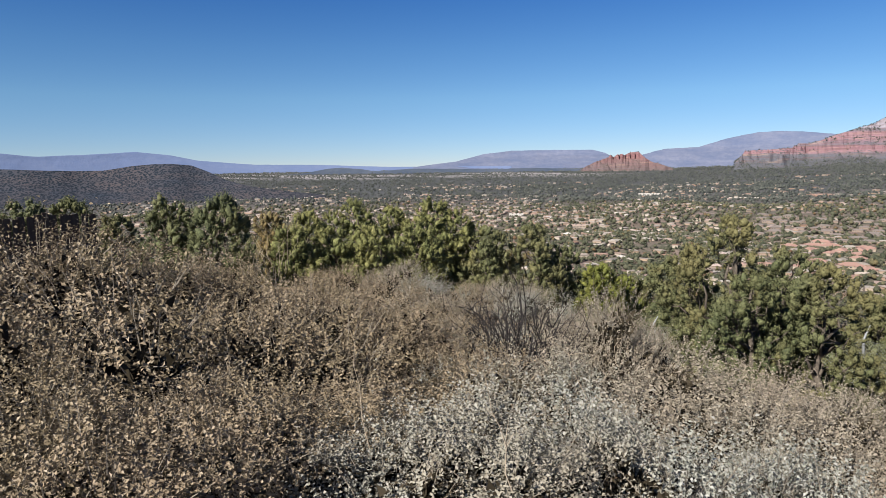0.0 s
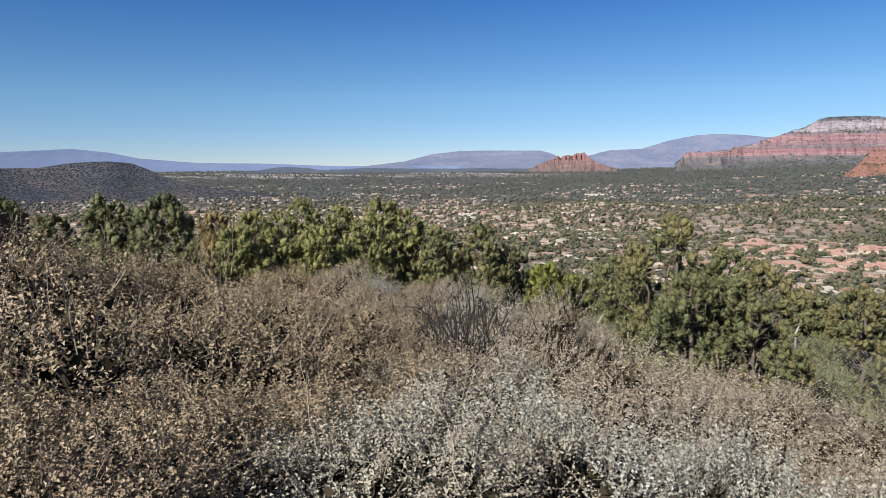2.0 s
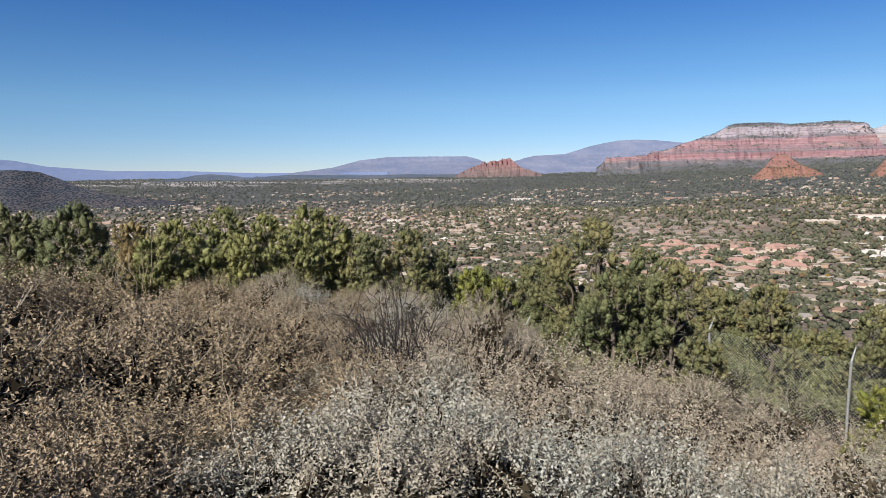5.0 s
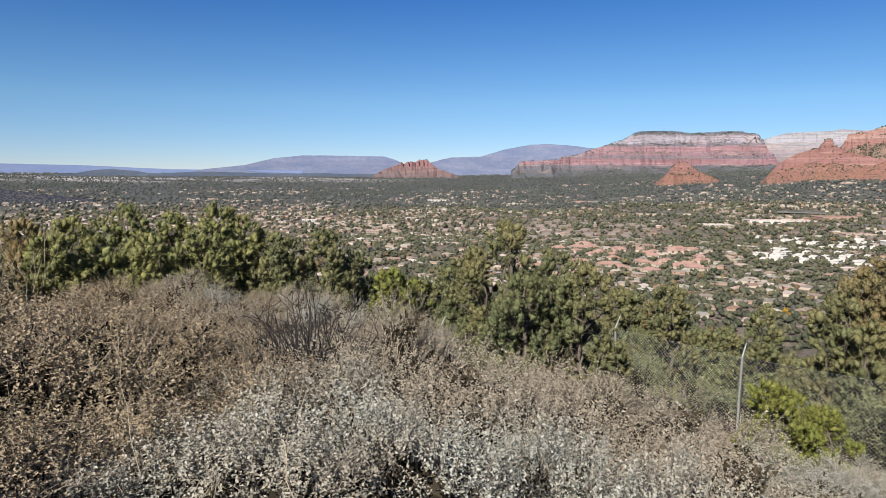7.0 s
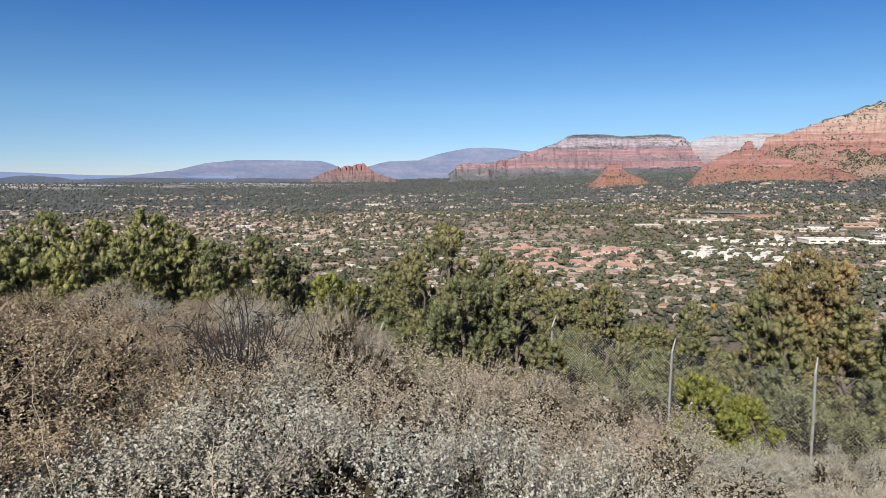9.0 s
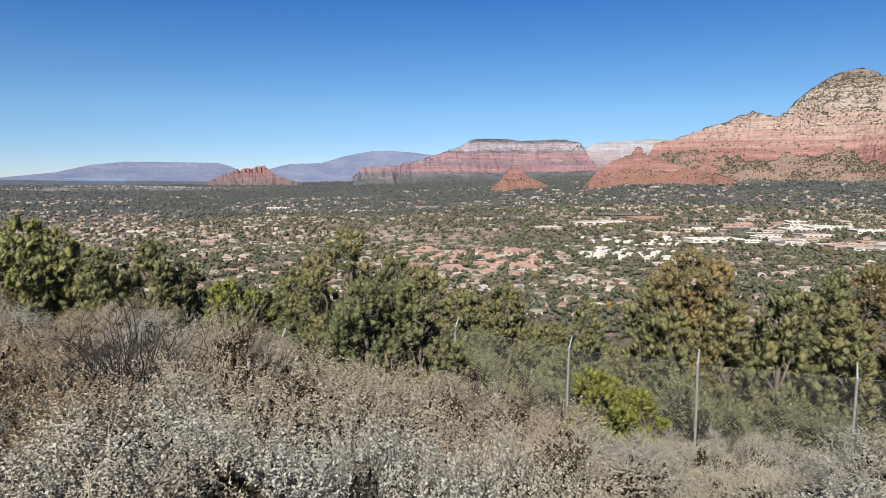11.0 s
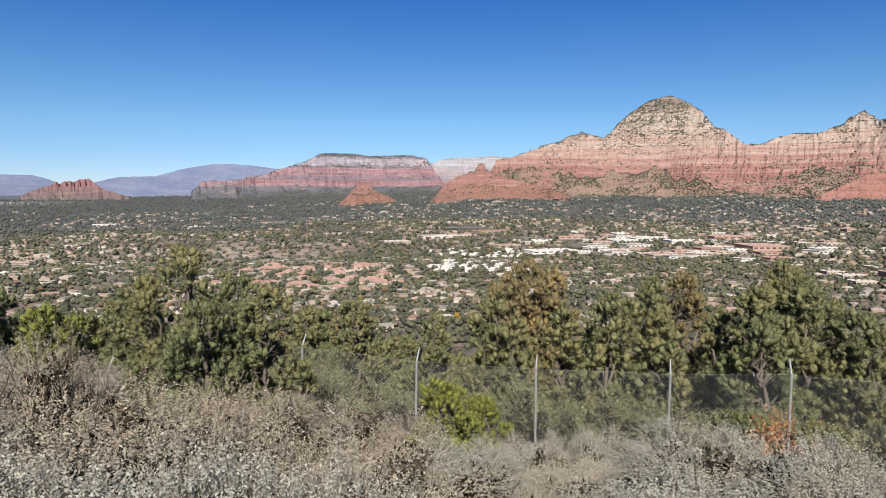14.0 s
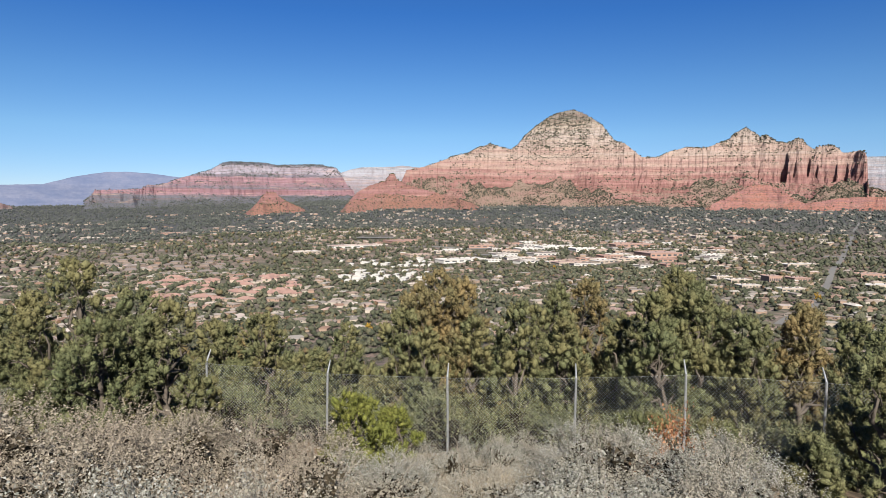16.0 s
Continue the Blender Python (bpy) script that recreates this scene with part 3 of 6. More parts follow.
BUTTE = [(-20, 0.5), (22, 0.25), (34, 0.85), (52, 0.2), (64, 0.9), (78, 0.25), (112, 0.95), (126, 0.35), (146, 0.85), (158, 0.35), (182, 0.85), (196, 0.4), (222, 0.8), (245, 0.45), (275, 0.75), (300, 0.45), (335, 0.7), (370, 0.45), (400, 0.65), (460, 0.4)]
TOWERS = [(-20, 0.4), (30, 0.3), (60, 0.4), (96, 0.25), (205, 0.99), (225, 0.4), (250, 0.8), (460, 0.4)]
carved("sandstone_butte", "tall banded butte of red and cream sandstone with scrub", "butte", [
    (20.5, 0.2), (21.8, 1.2), (22.6, 1.6), (22.95, 2.3), (23.15, 2.83), (24.41, 3.05), (25.63, 3.45), (26.6, 3.74), (27.33, 4.08), (28.31, 4.24), (29.28, 4.72), (30.39, 5.1), (31.22, 4.84), (32.19, 4.62), (32.66, 4.93),
    (33.37, 5.78), (34.32, 6.57), (35.49, 7.38), (36.67, 7.78), (37.37, 7.85), (38.07, 7.6), (39.01, 7.08), (39.71, 6.6), (40.42, 5.69), (40.89, 5.17), (41.58, 5.02), (42.27, 4.48), (42.96, 3.92),
    (43.63, 3.78), (44.29, 3.86), (45.16, 4.33), (46.45, 4.58), (47.94, 4.5), (48.77, 4.83), (49.59, 5.12), (49.98, 5.6), (50.78, 5.98), (51.39, 5.57), (51.8, 5.26), (52.27, 5.36), (53.0, 4.88),
    (53.7, 4.7), (54.26, 5.02), (54.71, 4.96), (55.11, 4.44), (55.49, 4.15), (55.85, 4.38), (56.58, 4.44), (57.14, 4.18), (57.32, 3.9), (57.6, 3.84), (58.11, 3.9), (58.38, 4.0), (58.74, 3.9), (58.93, 3.5), (59.02, 2.2), (59.12, 1.3), (60.5, 0.9), (64, 0.2)],
    2980, BUTTE, M["butte"], 11, lean=0.98, concave=0.5, spur=(120, 300), ravine=(20, 90), crumb=13.0, wall=(51.2, 52.4, TOWERS),
    clefts=((52.75, 0.38, 90, 80), (53.55, 0.32, 92, 80), (54.25, 0.10, 115, 30), (55.15, 0.13, 118, 45), (55.75, 0.08, 112, 25), (56.75, 0.26, 92, 65), (57.6, 0.16, 92, 70), (48.15, 0.10, 105, 30), (48.75, 0.12, 96, 30), (43.8, 0.08, 90, 22)),
    apron=(0.62, 0, 120), scrub=42000, scrub_size=(2.2, 5.6), scrub_mat="ledge_scrub")
carved("red_ridge", "low ridge of deep red sandstone below the butte", "ridge", [(17.5, -0.75), (17.8, -0.45), (18.29, 0.2), (18.9, 0.86), (19.92, 1.45), (21.3, 1.85), (21.55, 2.2), (21.72, 2.48), (22.11, 2.5), (22.34, 2.03), (22.95, 1.67), (24.14, 1.3), (25.68, 0.95), (27.2, 0.5), (28.64, 0.1), (29.5, -0.3)],
       2740, [(-30, 0.3), (-12, 0.85), (0, 0.3), (14, 0.9), (26, 0.35), (44, 0.95), (56, 0.35), (72, 0.85), (84, 0.3), (140, 0.9)], M["red_rock"], 23, lean=1.1, spur=(40, 150), ravine=(12, 40), crumb=4.0, rough_top=2.0, apron=(0.5, -10, 30), scrub=1500)
carved("red_dome", "smooth rounded mound of bare red rock", "rock dome", [(47.9, -0.4), (48.5, 0.0), (49.53, 0.53), (50.54, 1.06), (51.33, 1.5), (52.53, 1.58), (53.52, 1.18), (54.12, 0.6), (55.08, 0.1), (56.0, 0.25), (57.2, 0.5), (58.5, 0.6), (60.5, 0.6), (63, 0.55), (66, 0.4)],
       2830, [(-10, 0.3), (8, 0.5), (16, 0.75), (26, 0.4), (38, 0.7), (50, 0.4), (66, 0.7), (100, 0.4)], M["red_dome"], 27, lean=1.5, spur=(30, 170), ravine=(6, 50), crumb=2.5, rough_top=1.5, fine=0.3, scrub=420)
carved("red_cone", "small cone-shaped hill of red rock", "hill", [(9.4, -1.1), (10.06, -0.62), (10.6, -0.05), (11.05, 0.5), (11.35, 0.78), (11.8, 0.84), (12.1, 0.78), (12.42, 0.46), (13.02, 0.04), (14.16, -0.43), (15, -0.9)],
       2820, [(-50, 0.4), (-30, 0.6), (-12, 0.45), (0, 0.8), (12, 0.4), (30, 0.95), (44, 0.8)], M["red_rock"], 31, lean=1.15, spur=(26, 90), ravine=(9, 34), crumb=3.0, rough_top=2.0, apron=(0.5, -30, 0), scrub=600)
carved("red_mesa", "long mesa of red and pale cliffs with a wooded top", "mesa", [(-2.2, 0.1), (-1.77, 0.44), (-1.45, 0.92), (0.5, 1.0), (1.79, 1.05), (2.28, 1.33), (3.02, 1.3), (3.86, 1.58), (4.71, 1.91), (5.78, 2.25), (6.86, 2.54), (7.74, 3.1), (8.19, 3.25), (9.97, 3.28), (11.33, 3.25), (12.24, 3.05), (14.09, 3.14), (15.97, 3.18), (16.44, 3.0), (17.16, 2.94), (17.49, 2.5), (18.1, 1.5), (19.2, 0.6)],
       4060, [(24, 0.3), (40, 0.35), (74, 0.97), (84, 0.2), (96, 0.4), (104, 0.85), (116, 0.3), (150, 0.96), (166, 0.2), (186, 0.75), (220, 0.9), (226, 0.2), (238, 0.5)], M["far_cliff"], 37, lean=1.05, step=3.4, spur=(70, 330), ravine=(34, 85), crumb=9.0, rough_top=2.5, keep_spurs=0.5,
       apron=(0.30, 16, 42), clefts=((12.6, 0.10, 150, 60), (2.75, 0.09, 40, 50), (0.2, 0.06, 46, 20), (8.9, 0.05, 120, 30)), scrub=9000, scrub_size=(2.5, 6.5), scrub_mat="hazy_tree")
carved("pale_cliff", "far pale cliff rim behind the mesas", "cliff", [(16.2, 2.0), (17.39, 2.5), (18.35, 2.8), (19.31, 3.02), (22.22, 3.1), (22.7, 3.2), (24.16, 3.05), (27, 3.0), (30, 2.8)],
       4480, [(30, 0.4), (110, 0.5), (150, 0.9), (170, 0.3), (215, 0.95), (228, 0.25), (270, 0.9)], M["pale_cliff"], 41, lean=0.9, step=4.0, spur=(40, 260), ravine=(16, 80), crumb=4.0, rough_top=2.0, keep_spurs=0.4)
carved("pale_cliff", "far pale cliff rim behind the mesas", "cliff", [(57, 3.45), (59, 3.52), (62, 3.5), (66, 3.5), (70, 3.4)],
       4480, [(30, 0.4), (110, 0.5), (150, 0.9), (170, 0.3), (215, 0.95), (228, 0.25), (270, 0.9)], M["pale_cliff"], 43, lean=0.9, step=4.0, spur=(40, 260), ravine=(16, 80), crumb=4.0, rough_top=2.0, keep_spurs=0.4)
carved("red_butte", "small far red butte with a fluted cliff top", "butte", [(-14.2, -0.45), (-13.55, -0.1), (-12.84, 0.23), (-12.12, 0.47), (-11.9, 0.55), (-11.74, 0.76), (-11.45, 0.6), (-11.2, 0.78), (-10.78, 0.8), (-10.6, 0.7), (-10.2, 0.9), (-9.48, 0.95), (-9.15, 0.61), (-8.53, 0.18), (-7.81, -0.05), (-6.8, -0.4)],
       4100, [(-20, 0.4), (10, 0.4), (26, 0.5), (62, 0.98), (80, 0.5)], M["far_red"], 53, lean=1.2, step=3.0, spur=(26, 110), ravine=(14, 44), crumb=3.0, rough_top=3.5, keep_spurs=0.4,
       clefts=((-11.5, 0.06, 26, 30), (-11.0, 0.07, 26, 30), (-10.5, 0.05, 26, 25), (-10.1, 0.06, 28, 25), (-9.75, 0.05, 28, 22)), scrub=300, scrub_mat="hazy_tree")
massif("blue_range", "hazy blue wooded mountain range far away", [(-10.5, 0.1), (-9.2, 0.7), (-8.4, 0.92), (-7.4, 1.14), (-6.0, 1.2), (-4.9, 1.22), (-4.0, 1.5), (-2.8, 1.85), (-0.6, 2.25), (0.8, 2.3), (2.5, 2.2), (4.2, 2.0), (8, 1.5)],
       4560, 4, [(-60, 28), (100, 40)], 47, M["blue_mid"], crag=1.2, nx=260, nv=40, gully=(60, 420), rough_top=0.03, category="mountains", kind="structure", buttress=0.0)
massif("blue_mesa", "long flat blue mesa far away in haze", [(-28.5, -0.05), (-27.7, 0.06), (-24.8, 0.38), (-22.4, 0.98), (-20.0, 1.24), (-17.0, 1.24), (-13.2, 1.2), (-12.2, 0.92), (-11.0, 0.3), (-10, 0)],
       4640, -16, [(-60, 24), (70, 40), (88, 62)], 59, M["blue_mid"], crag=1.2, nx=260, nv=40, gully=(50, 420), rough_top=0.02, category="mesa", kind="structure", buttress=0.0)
massif("blue_mountains", "mountains pale blue with haze on the far horizon", [(-80, 0.9), (-70, 1.2), (-63, 1.45), (-59.5, 1.38), (-57.5, 1.14), (-54.2, 1.27), (-50.7, 1.47), (-48.2, 1.2), (-46.1, 0.74), (-41.8, 0.36), (-36.7, 0.28), (-30.5, 0.02), (-26, -0.02), (-20, -0.05)],
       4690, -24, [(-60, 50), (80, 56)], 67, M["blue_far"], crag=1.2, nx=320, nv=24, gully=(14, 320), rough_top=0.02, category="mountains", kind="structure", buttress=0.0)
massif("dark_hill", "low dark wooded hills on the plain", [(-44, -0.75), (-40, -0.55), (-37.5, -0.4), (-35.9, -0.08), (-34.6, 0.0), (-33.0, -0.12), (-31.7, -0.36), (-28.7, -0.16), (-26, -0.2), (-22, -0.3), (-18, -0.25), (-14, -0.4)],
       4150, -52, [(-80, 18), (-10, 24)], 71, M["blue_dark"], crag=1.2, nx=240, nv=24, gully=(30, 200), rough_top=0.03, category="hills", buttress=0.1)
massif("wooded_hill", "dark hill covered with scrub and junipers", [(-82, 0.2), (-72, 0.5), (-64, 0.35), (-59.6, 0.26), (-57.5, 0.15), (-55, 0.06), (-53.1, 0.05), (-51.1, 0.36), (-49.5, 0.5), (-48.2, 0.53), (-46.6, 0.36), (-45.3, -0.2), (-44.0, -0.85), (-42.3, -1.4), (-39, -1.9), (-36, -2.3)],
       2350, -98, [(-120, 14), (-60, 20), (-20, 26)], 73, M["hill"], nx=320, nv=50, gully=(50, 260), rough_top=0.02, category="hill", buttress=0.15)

# ================= growing things =================
def tube(path, radii, sides=6):
    """Verts and quads of a tapered tube along points."""
    path = np.asarray(path, float)
    d = np.gradient(path, axis=0)
    d /= np.linalg.norm(d, axis=1)[:, None] + 1e-9
    ref = np.where(np.abs(d[:, 2:3]) > 0.9, np.array([[1.0, 0, 0]]), np.array([[0, 0, 1.0]]))
    a = np.cross(d, ref)
    a /= np.linalg.norm(a, axis=1)[:, None] + 1e-9
    b = np.cross(d, a)
    t = np.linspace(0, 2 * math.pi, sides, endpoint=False)
    ring = path[:, None] + np.asarray(radii)[:, None, None] * (np.cos(t)[None, :, None] * a[:, None] + np.sin(t)[None, :, None] * b[:, None])
    n = len(path)
    i, j = np.meshgrid(np.arange(n - 1), np.arange(sides), indexing="ij")
    k = (j + 1) % sides
    f = np.stack([i * sides + j, i * sides + k, (i + 1) * sides + k, (i + 1) * sides + j], -1).reshape(-1, 4)
    return ring.reshape(-1, 3), f


def bent(rg, start, end, n=6, wob=0.12):
    t = np.linspace(0, 1, n)[:, None]
    p = np.asarray(start) * (1 - t) + np.asarray(end) * t
    return p + rg.normal(0, wob, (n, 3)) * np.sin(t * math.pi) * np.linalg.norm(np.subtract(end, start))


def unit(v):
    return v / (np.linalg.norm(v, axis=-1, keepdims=True) + 1e-9)


def sprays(rg, centres, out, size, blades=6, spread=0.75, width=0.26):
    """Tufts of narrow blades: one triangle each."""
    n = len(centres)
    d = unit(out[:, None, :] + rg.normal(0, spread, (n, blades, 3)))
    s = size * rg.uniform(0.6, 1.3, (n, blades, 1))
    side = unit(np.cross(d, rg.normal(0, 1, (n, blades, 3))))
    root = centres[:, None, :] + rg.normal(0, 0.25, (n, blades, 3)) * size
    tri = np.stack([root - side * s * width, root + side * s * width, root + d * s], 2)
    v = tri.reshape(-1, 3)
    return v, np.arange(len(v)).reshape(-1, 3)


def puffs(rg, lobes, count, radius):
    """Flame-shaped clumps of twigs over the skin of a crown's lobes: places, axes and radii."""
    lobes = np.asarray(lobes, float)
    wt = lobes[:, 3] * lobes[:, 4]
    own = rg.choice(len(lobes), count * 2, p=wt / wt.sum())
    d = unit(rg.normal(0, 1, (count * 2, 3)) + np.array([0, 0, 0.25]))
    rad = lobes[own][:, [3, 3, 4]]
    c = lobes[own, :3] + d * rad * (rg.uniform(0.25, 1.0, (count * 2, 1)) ** 0.35)
    deep = np.zeros(len(c), bool)
    for L in lobes:
        deep |= (np.sum(((c - L[:3]) / L[[3, 3, 4]]) ** 2, 1) < 0.55)
    keep = np.nonzero(~deep & (c[:, 2] > 0.05))[0][:count]
    c, d = c[keep], d[keep]
    axis = unit(d * 0.7 + np.array([0, 0, 0.75]) + rg.normal(0, 0.22, c.shape))
    r = radius * rg.uniform(0.5, 1.25, len(c)) * rg.choice([0.8, 1.0, 1.3], len(c))
    return c, axis, r, rg.uniform(1.1, 2.1, len(c))


def clad(rg, c, axis, r, stretch, blades, size):
    """Scale-like sprays that lie over each clump like shingles, tips along its axis."""
    n = len(c)
    q = unit(rg.normal(0, 1, (n, blades, 3)) + axis[:, None] * 0.15)
    along = np.sum(q * axis[:, None], 2, keepdims=True)
    taper = 1 - 0.45 * np.clip(along, 0, 1)
    p = c[:, None] + r[:, None, None] * ((q - along * axis[:, None]) * taper + along * axis[:, None] * stretch[:, None, None]) * rg.uniform(0.72, 1.28, (n, blades, 1))
    nor = unit(q + rg.normal(0, 0.24, q.shape))
    d = axis[:, None] * 0.6 + q * 0.55 + rg.normal(0, 0.45, q.shape)
    d = unit(d - 0.8 * np.sum(d * nor, 2, keepdims=True) * nor)
    side = unit(np.cross(d, nor))
    s = size * rg.uniform(0.6, 1.35, (n, blades, 1))
    tri = np.stack([p - side * s * 0.34, p + side * s * 0.34, p + d * s], 2)
    v = tri.reshape(-1, 3)
    return v, np.arange(len(v)).reshape(-1, 3)


GOLDEN = (1 + 5 ** 0.5) / 2
ICO = unit(np.array([(-1, GOLDEN, 0), (1, GOLDEN, 0), (-1, -GOLDEN, 0), (1, -GOLDEN, 0), (0, -1, GOLDEN), (0, 1, GOLDEN), (0, -1, -GOLDEN), (0, 1, -GOLDEN), (GOLDEN, 0, -1), (GOLDEN, 0, 1), (-GOLDEN, 0, -1), (-GOLDEN, 0, 1)]))
ICO_F = np.array([(i, j, k) for i in range(12) for j in range(i + 1, 12) for k in range(j + 1, 12) if max(np.linalg.norm(ICO[i] - ICO[j]), np.linalg.norm(ICO[j] - ICO[k]), np.linalg.norm(ICO[i] - ICO[k])) < 1.2])
ICO_F = np.array([f if np.dot(np.cross(ICO[f[1]] - ICO[f[0]], ICO[f[2]] - ICO[f[0]]), ICO[f[0]]) > 0 else f[::-1] for f in ICO_F])


def hearts(rg, c, axis, r, stretch, share=0.62):
    """The close-set twigs inside each clump: a small uneven body."""
    n = len(c)
    a = unit(np.cross(axis, rg.normal(0, 1, (n, 3))))
    b = np.cross(axis, a)
    k = ICO[None] * rg.uniform(0.65, 1.15, (n, 12, 1)) * share
    taper = 1 - 0.4 * np.clip(k[..., 2:3], 0, 1)
    v = c[:, None] + r[:, None, None] * (k[..., 0:1] * a[:, None] * taper + k[..., 1:2] * b[:, None] * taper + k[..., 2:3] * axis[:, None] * stretch[:, None, None])
    f = ICO_F[None] + (np.arange(n) * 12)[:, None, None]
    return v.reshape(-1, 3), f.reshape(-1, 3)


def crown_lobes(rg, h, wide, count, low=0.25, peak=1.0):
    """Lobes of an uneven juniper crown, h metres high and wide metres across."""
    out = []
    for i in range(count):
        t = (i + 0.5) / count
        z = h * (low + (0.94 - low) * t)
        reach = wide * 0.5 * (1 - t ** 3.2 * 0.72 * peak) * rg.uniform(0.4, 0.9)
        a = i * 2.4 + rg.uniform(-0.5, 0.5)
        r = wide * rg.uniform(0.12, 0.24) * (1.15 - 0.4 * t)
        out.append((reach * math.cos(a), reach * math.sin(a), z - r * 0.5, r, r * rg.uniform(0.9, 1.35)))
    out.append((0, 0, h * 0.84, wide * 0.17, h * 0.13))
    return out


def juniper(name, label, seed, x, y, h, wide, mat, clumps_=260, radius=0.2, blades=70, size=0.085, lobes=16, low=0.25, peak=1.0, category="tree", bark="bark", sink=0.1):
    rg = np.random.default_rng(seed)
    z = float(ground_z(x, y)) - sink
    root = thing(name, label, category, pose(x, y, z))
    L = crown_lobes(rg, h, wide, lobes, low, peak)
    top = np.array([rg.uniform(-0.1, 0.1) * wide, rg.uniform(-0.1, 0.1) * wide, h * 0.8])
    tp = bent(rg, (0, 0, 0), top, 7, 0.05)
    trunk = tube(tp, np.linspace(0.024 * h + 0.02, 0.012, 7), 7)
    part("trunk", mesh_np("trunk", *trunk, M[bark], False), root)
    for (lx, ly, lz, lr, lh) in L:
        k = int(np.clip(lz / h * 6, 0, 5))
        pth = bent(rg, tp[k] * 0.9, (lx, ly, lz + lh * 0.2), 6, 0.1)
        limb = [tube(pth, np.linspace(0.012 * h + 0.006, 0.006, 6), 5)]
        for _ in range(2):
            e = pth[3] + unit(rg.normal(0, 1, 3) + np.array([lx, ly, 0]) * 0.6) * lr * rg.uniform(0.6, 1.0)
            limb.append(tube(bent(rg, pth[rg.integers(2, 5)], e, 5, 0.1), np.linspace(0.012, 0.004, 5), 4))
        part("limb", mesh_np("limb", *joined(limb), M[bark], False), root)
    c, axis, r, st = puffs(rg, L, clumps_, radius)
    tagged(part("inner_foliage", mesh_np("inner_foliage", *hearts(rg, c, axis, r, st, 0.74), mat, False), root), kind="stuff")
    tagged(part("foliage", mesh_np("foliage", *clad(rg, c, axis, r, st, blades, size), mat), root), kind="stuff")
    return root


def by(az, r):
    x, y = polar(az, r)
    return float(x), float(y)


def tree_at(az, r, top_el, wide_deg, mat, seed, label, name="juniper_tree", clumps_=None, **kw):
    """A tree whose tip stands at an elevation as seen from the viewpoint, and is so many degrees wide."""
    x, y = by(az, r)
    top = r * math.tan(radians(top_el)) + EYE
    h = top - float(ground_z(x, y)) + 0.1
    wide = r * radians(wide_deg) * 1.3
    return juniper(name, label, seed, x, y, h, wide, mat, clumps_=clumps_ or int(np.clip((88 if r < 16 else 60) * h * wide, 350, 1500)), **kw)


GREEN, DARK, GOLD, BRIGHT, OLIVE = M["juniper"], M["juniper_dark"], M["juniper_gold"], M["juniper_bright"], M["juniper_olive"]
# azimuth, distance, tip elevation, width in degrees, material
EDGE_TREES = [
    (-63.0, 17, -1.3, 7.0, DARK), (-58.8, 21, -1.8, 4.5, DARK), (-55.8, 22, -1.8, 4.5, DARK), (-48.8, 19, -2.0, 5.6, DARK), (-45.0, 17.5, -2.3, 5.6, DARK), (-52.4, 24, -3.2, 3.6, GREEN),
    (-40.8, 22, -3.4, 4.2, GOLD), (-37.6, 24, -3.6, 4.6, OLIVE), (-34.0, 25, -2.45, 5.0, OLIVE), (-30.6, 25, -3.2, 5.0, OLIVE), (-26.6, 24.5, -2.65, 5.6, OLIVE), (-23.6, 24, -4.6, 4.2, OLIVE),
]
BROW_TREES = [
    (-28.6, 22.0, -4.6, 4.6, OLIVE), (-22.0, 21.5, -5.4, 4.0, GREEN), (-39.0, 21.0, -4.8, 4.0, OLIVE), (-32.2, 21.6, -5.2, 4.4, OLIVE), (-35.6, 21.8, -5.0, 4.4, OLIVE), (-18.4, 22, -4.7, 4.6, GREEN), (-15.8, 23, -6.6, 3.6, DARK),
    (-12.6, 22, -8.4, 3.6, BRIGHT), (-10.6, 24, -9.2, 2.8, BRIGHT), (-2.9, 14.0, -3.9, 6.6, GREEN), (-5.6, 15.0, -6.4, 4.6, GREEN), (1.6, 13.4, -6.2, 5.6, GREEN), (4.2, 12.8, -7.6, 5.4, GREEN), (-1.0, 12.6, -8.6, 6.4, DARK),
]
FENCE_TREES = [
    (11.4, 30, -8.9, 5.2, GREEN), (18.2, 24, -10.2, 4.4, GREEN), (26.6, 21, -5.2, 6.6, GOLD), (28.7, 20.6, -6.1, 4.6, GOLD), (24.9, 20.4, -6.6, 4.2, GOLD), (23.4, 20, -8.6, 4.6, GREEN), (29.6, 20.0, -9.4, 4.0, GREEN), (25.4, 19.4, -10.6, 4.4, GREEN),
    (33.6, 21, -7.9, 5.6, GREEN), (39.4, 25, -5.65, 4.4, GOLD), (36.8, 23.5, -6.3, 3.8, GREEN), (37.5, 20.5, -9.4, 4.6, GREEN), (42.2, 22, -8.8, 4.2, GREEN), (46.6, 22, -4.75, 6.4, GREEN), (48.3, 21.4, -6.2, 4.6, GREEN), (44.9, 21.2, -6.4, 4.4, GREEN),
    (49.6, 24, -7.4, 5.0, GREEN), (45.4, 19.6, -9.8, 5.0, DARK), (52.0, 21, -8.4, 5.0, GREEN), (55.8, 24, -7.1, 5.0, GOLD), (59.4, 20, -8.0, 4.6, GREEN), (61.8, 11.5, -8.0, 5.0, DARK), (66.0, 14, -5.0, 7.0, DARK),
]
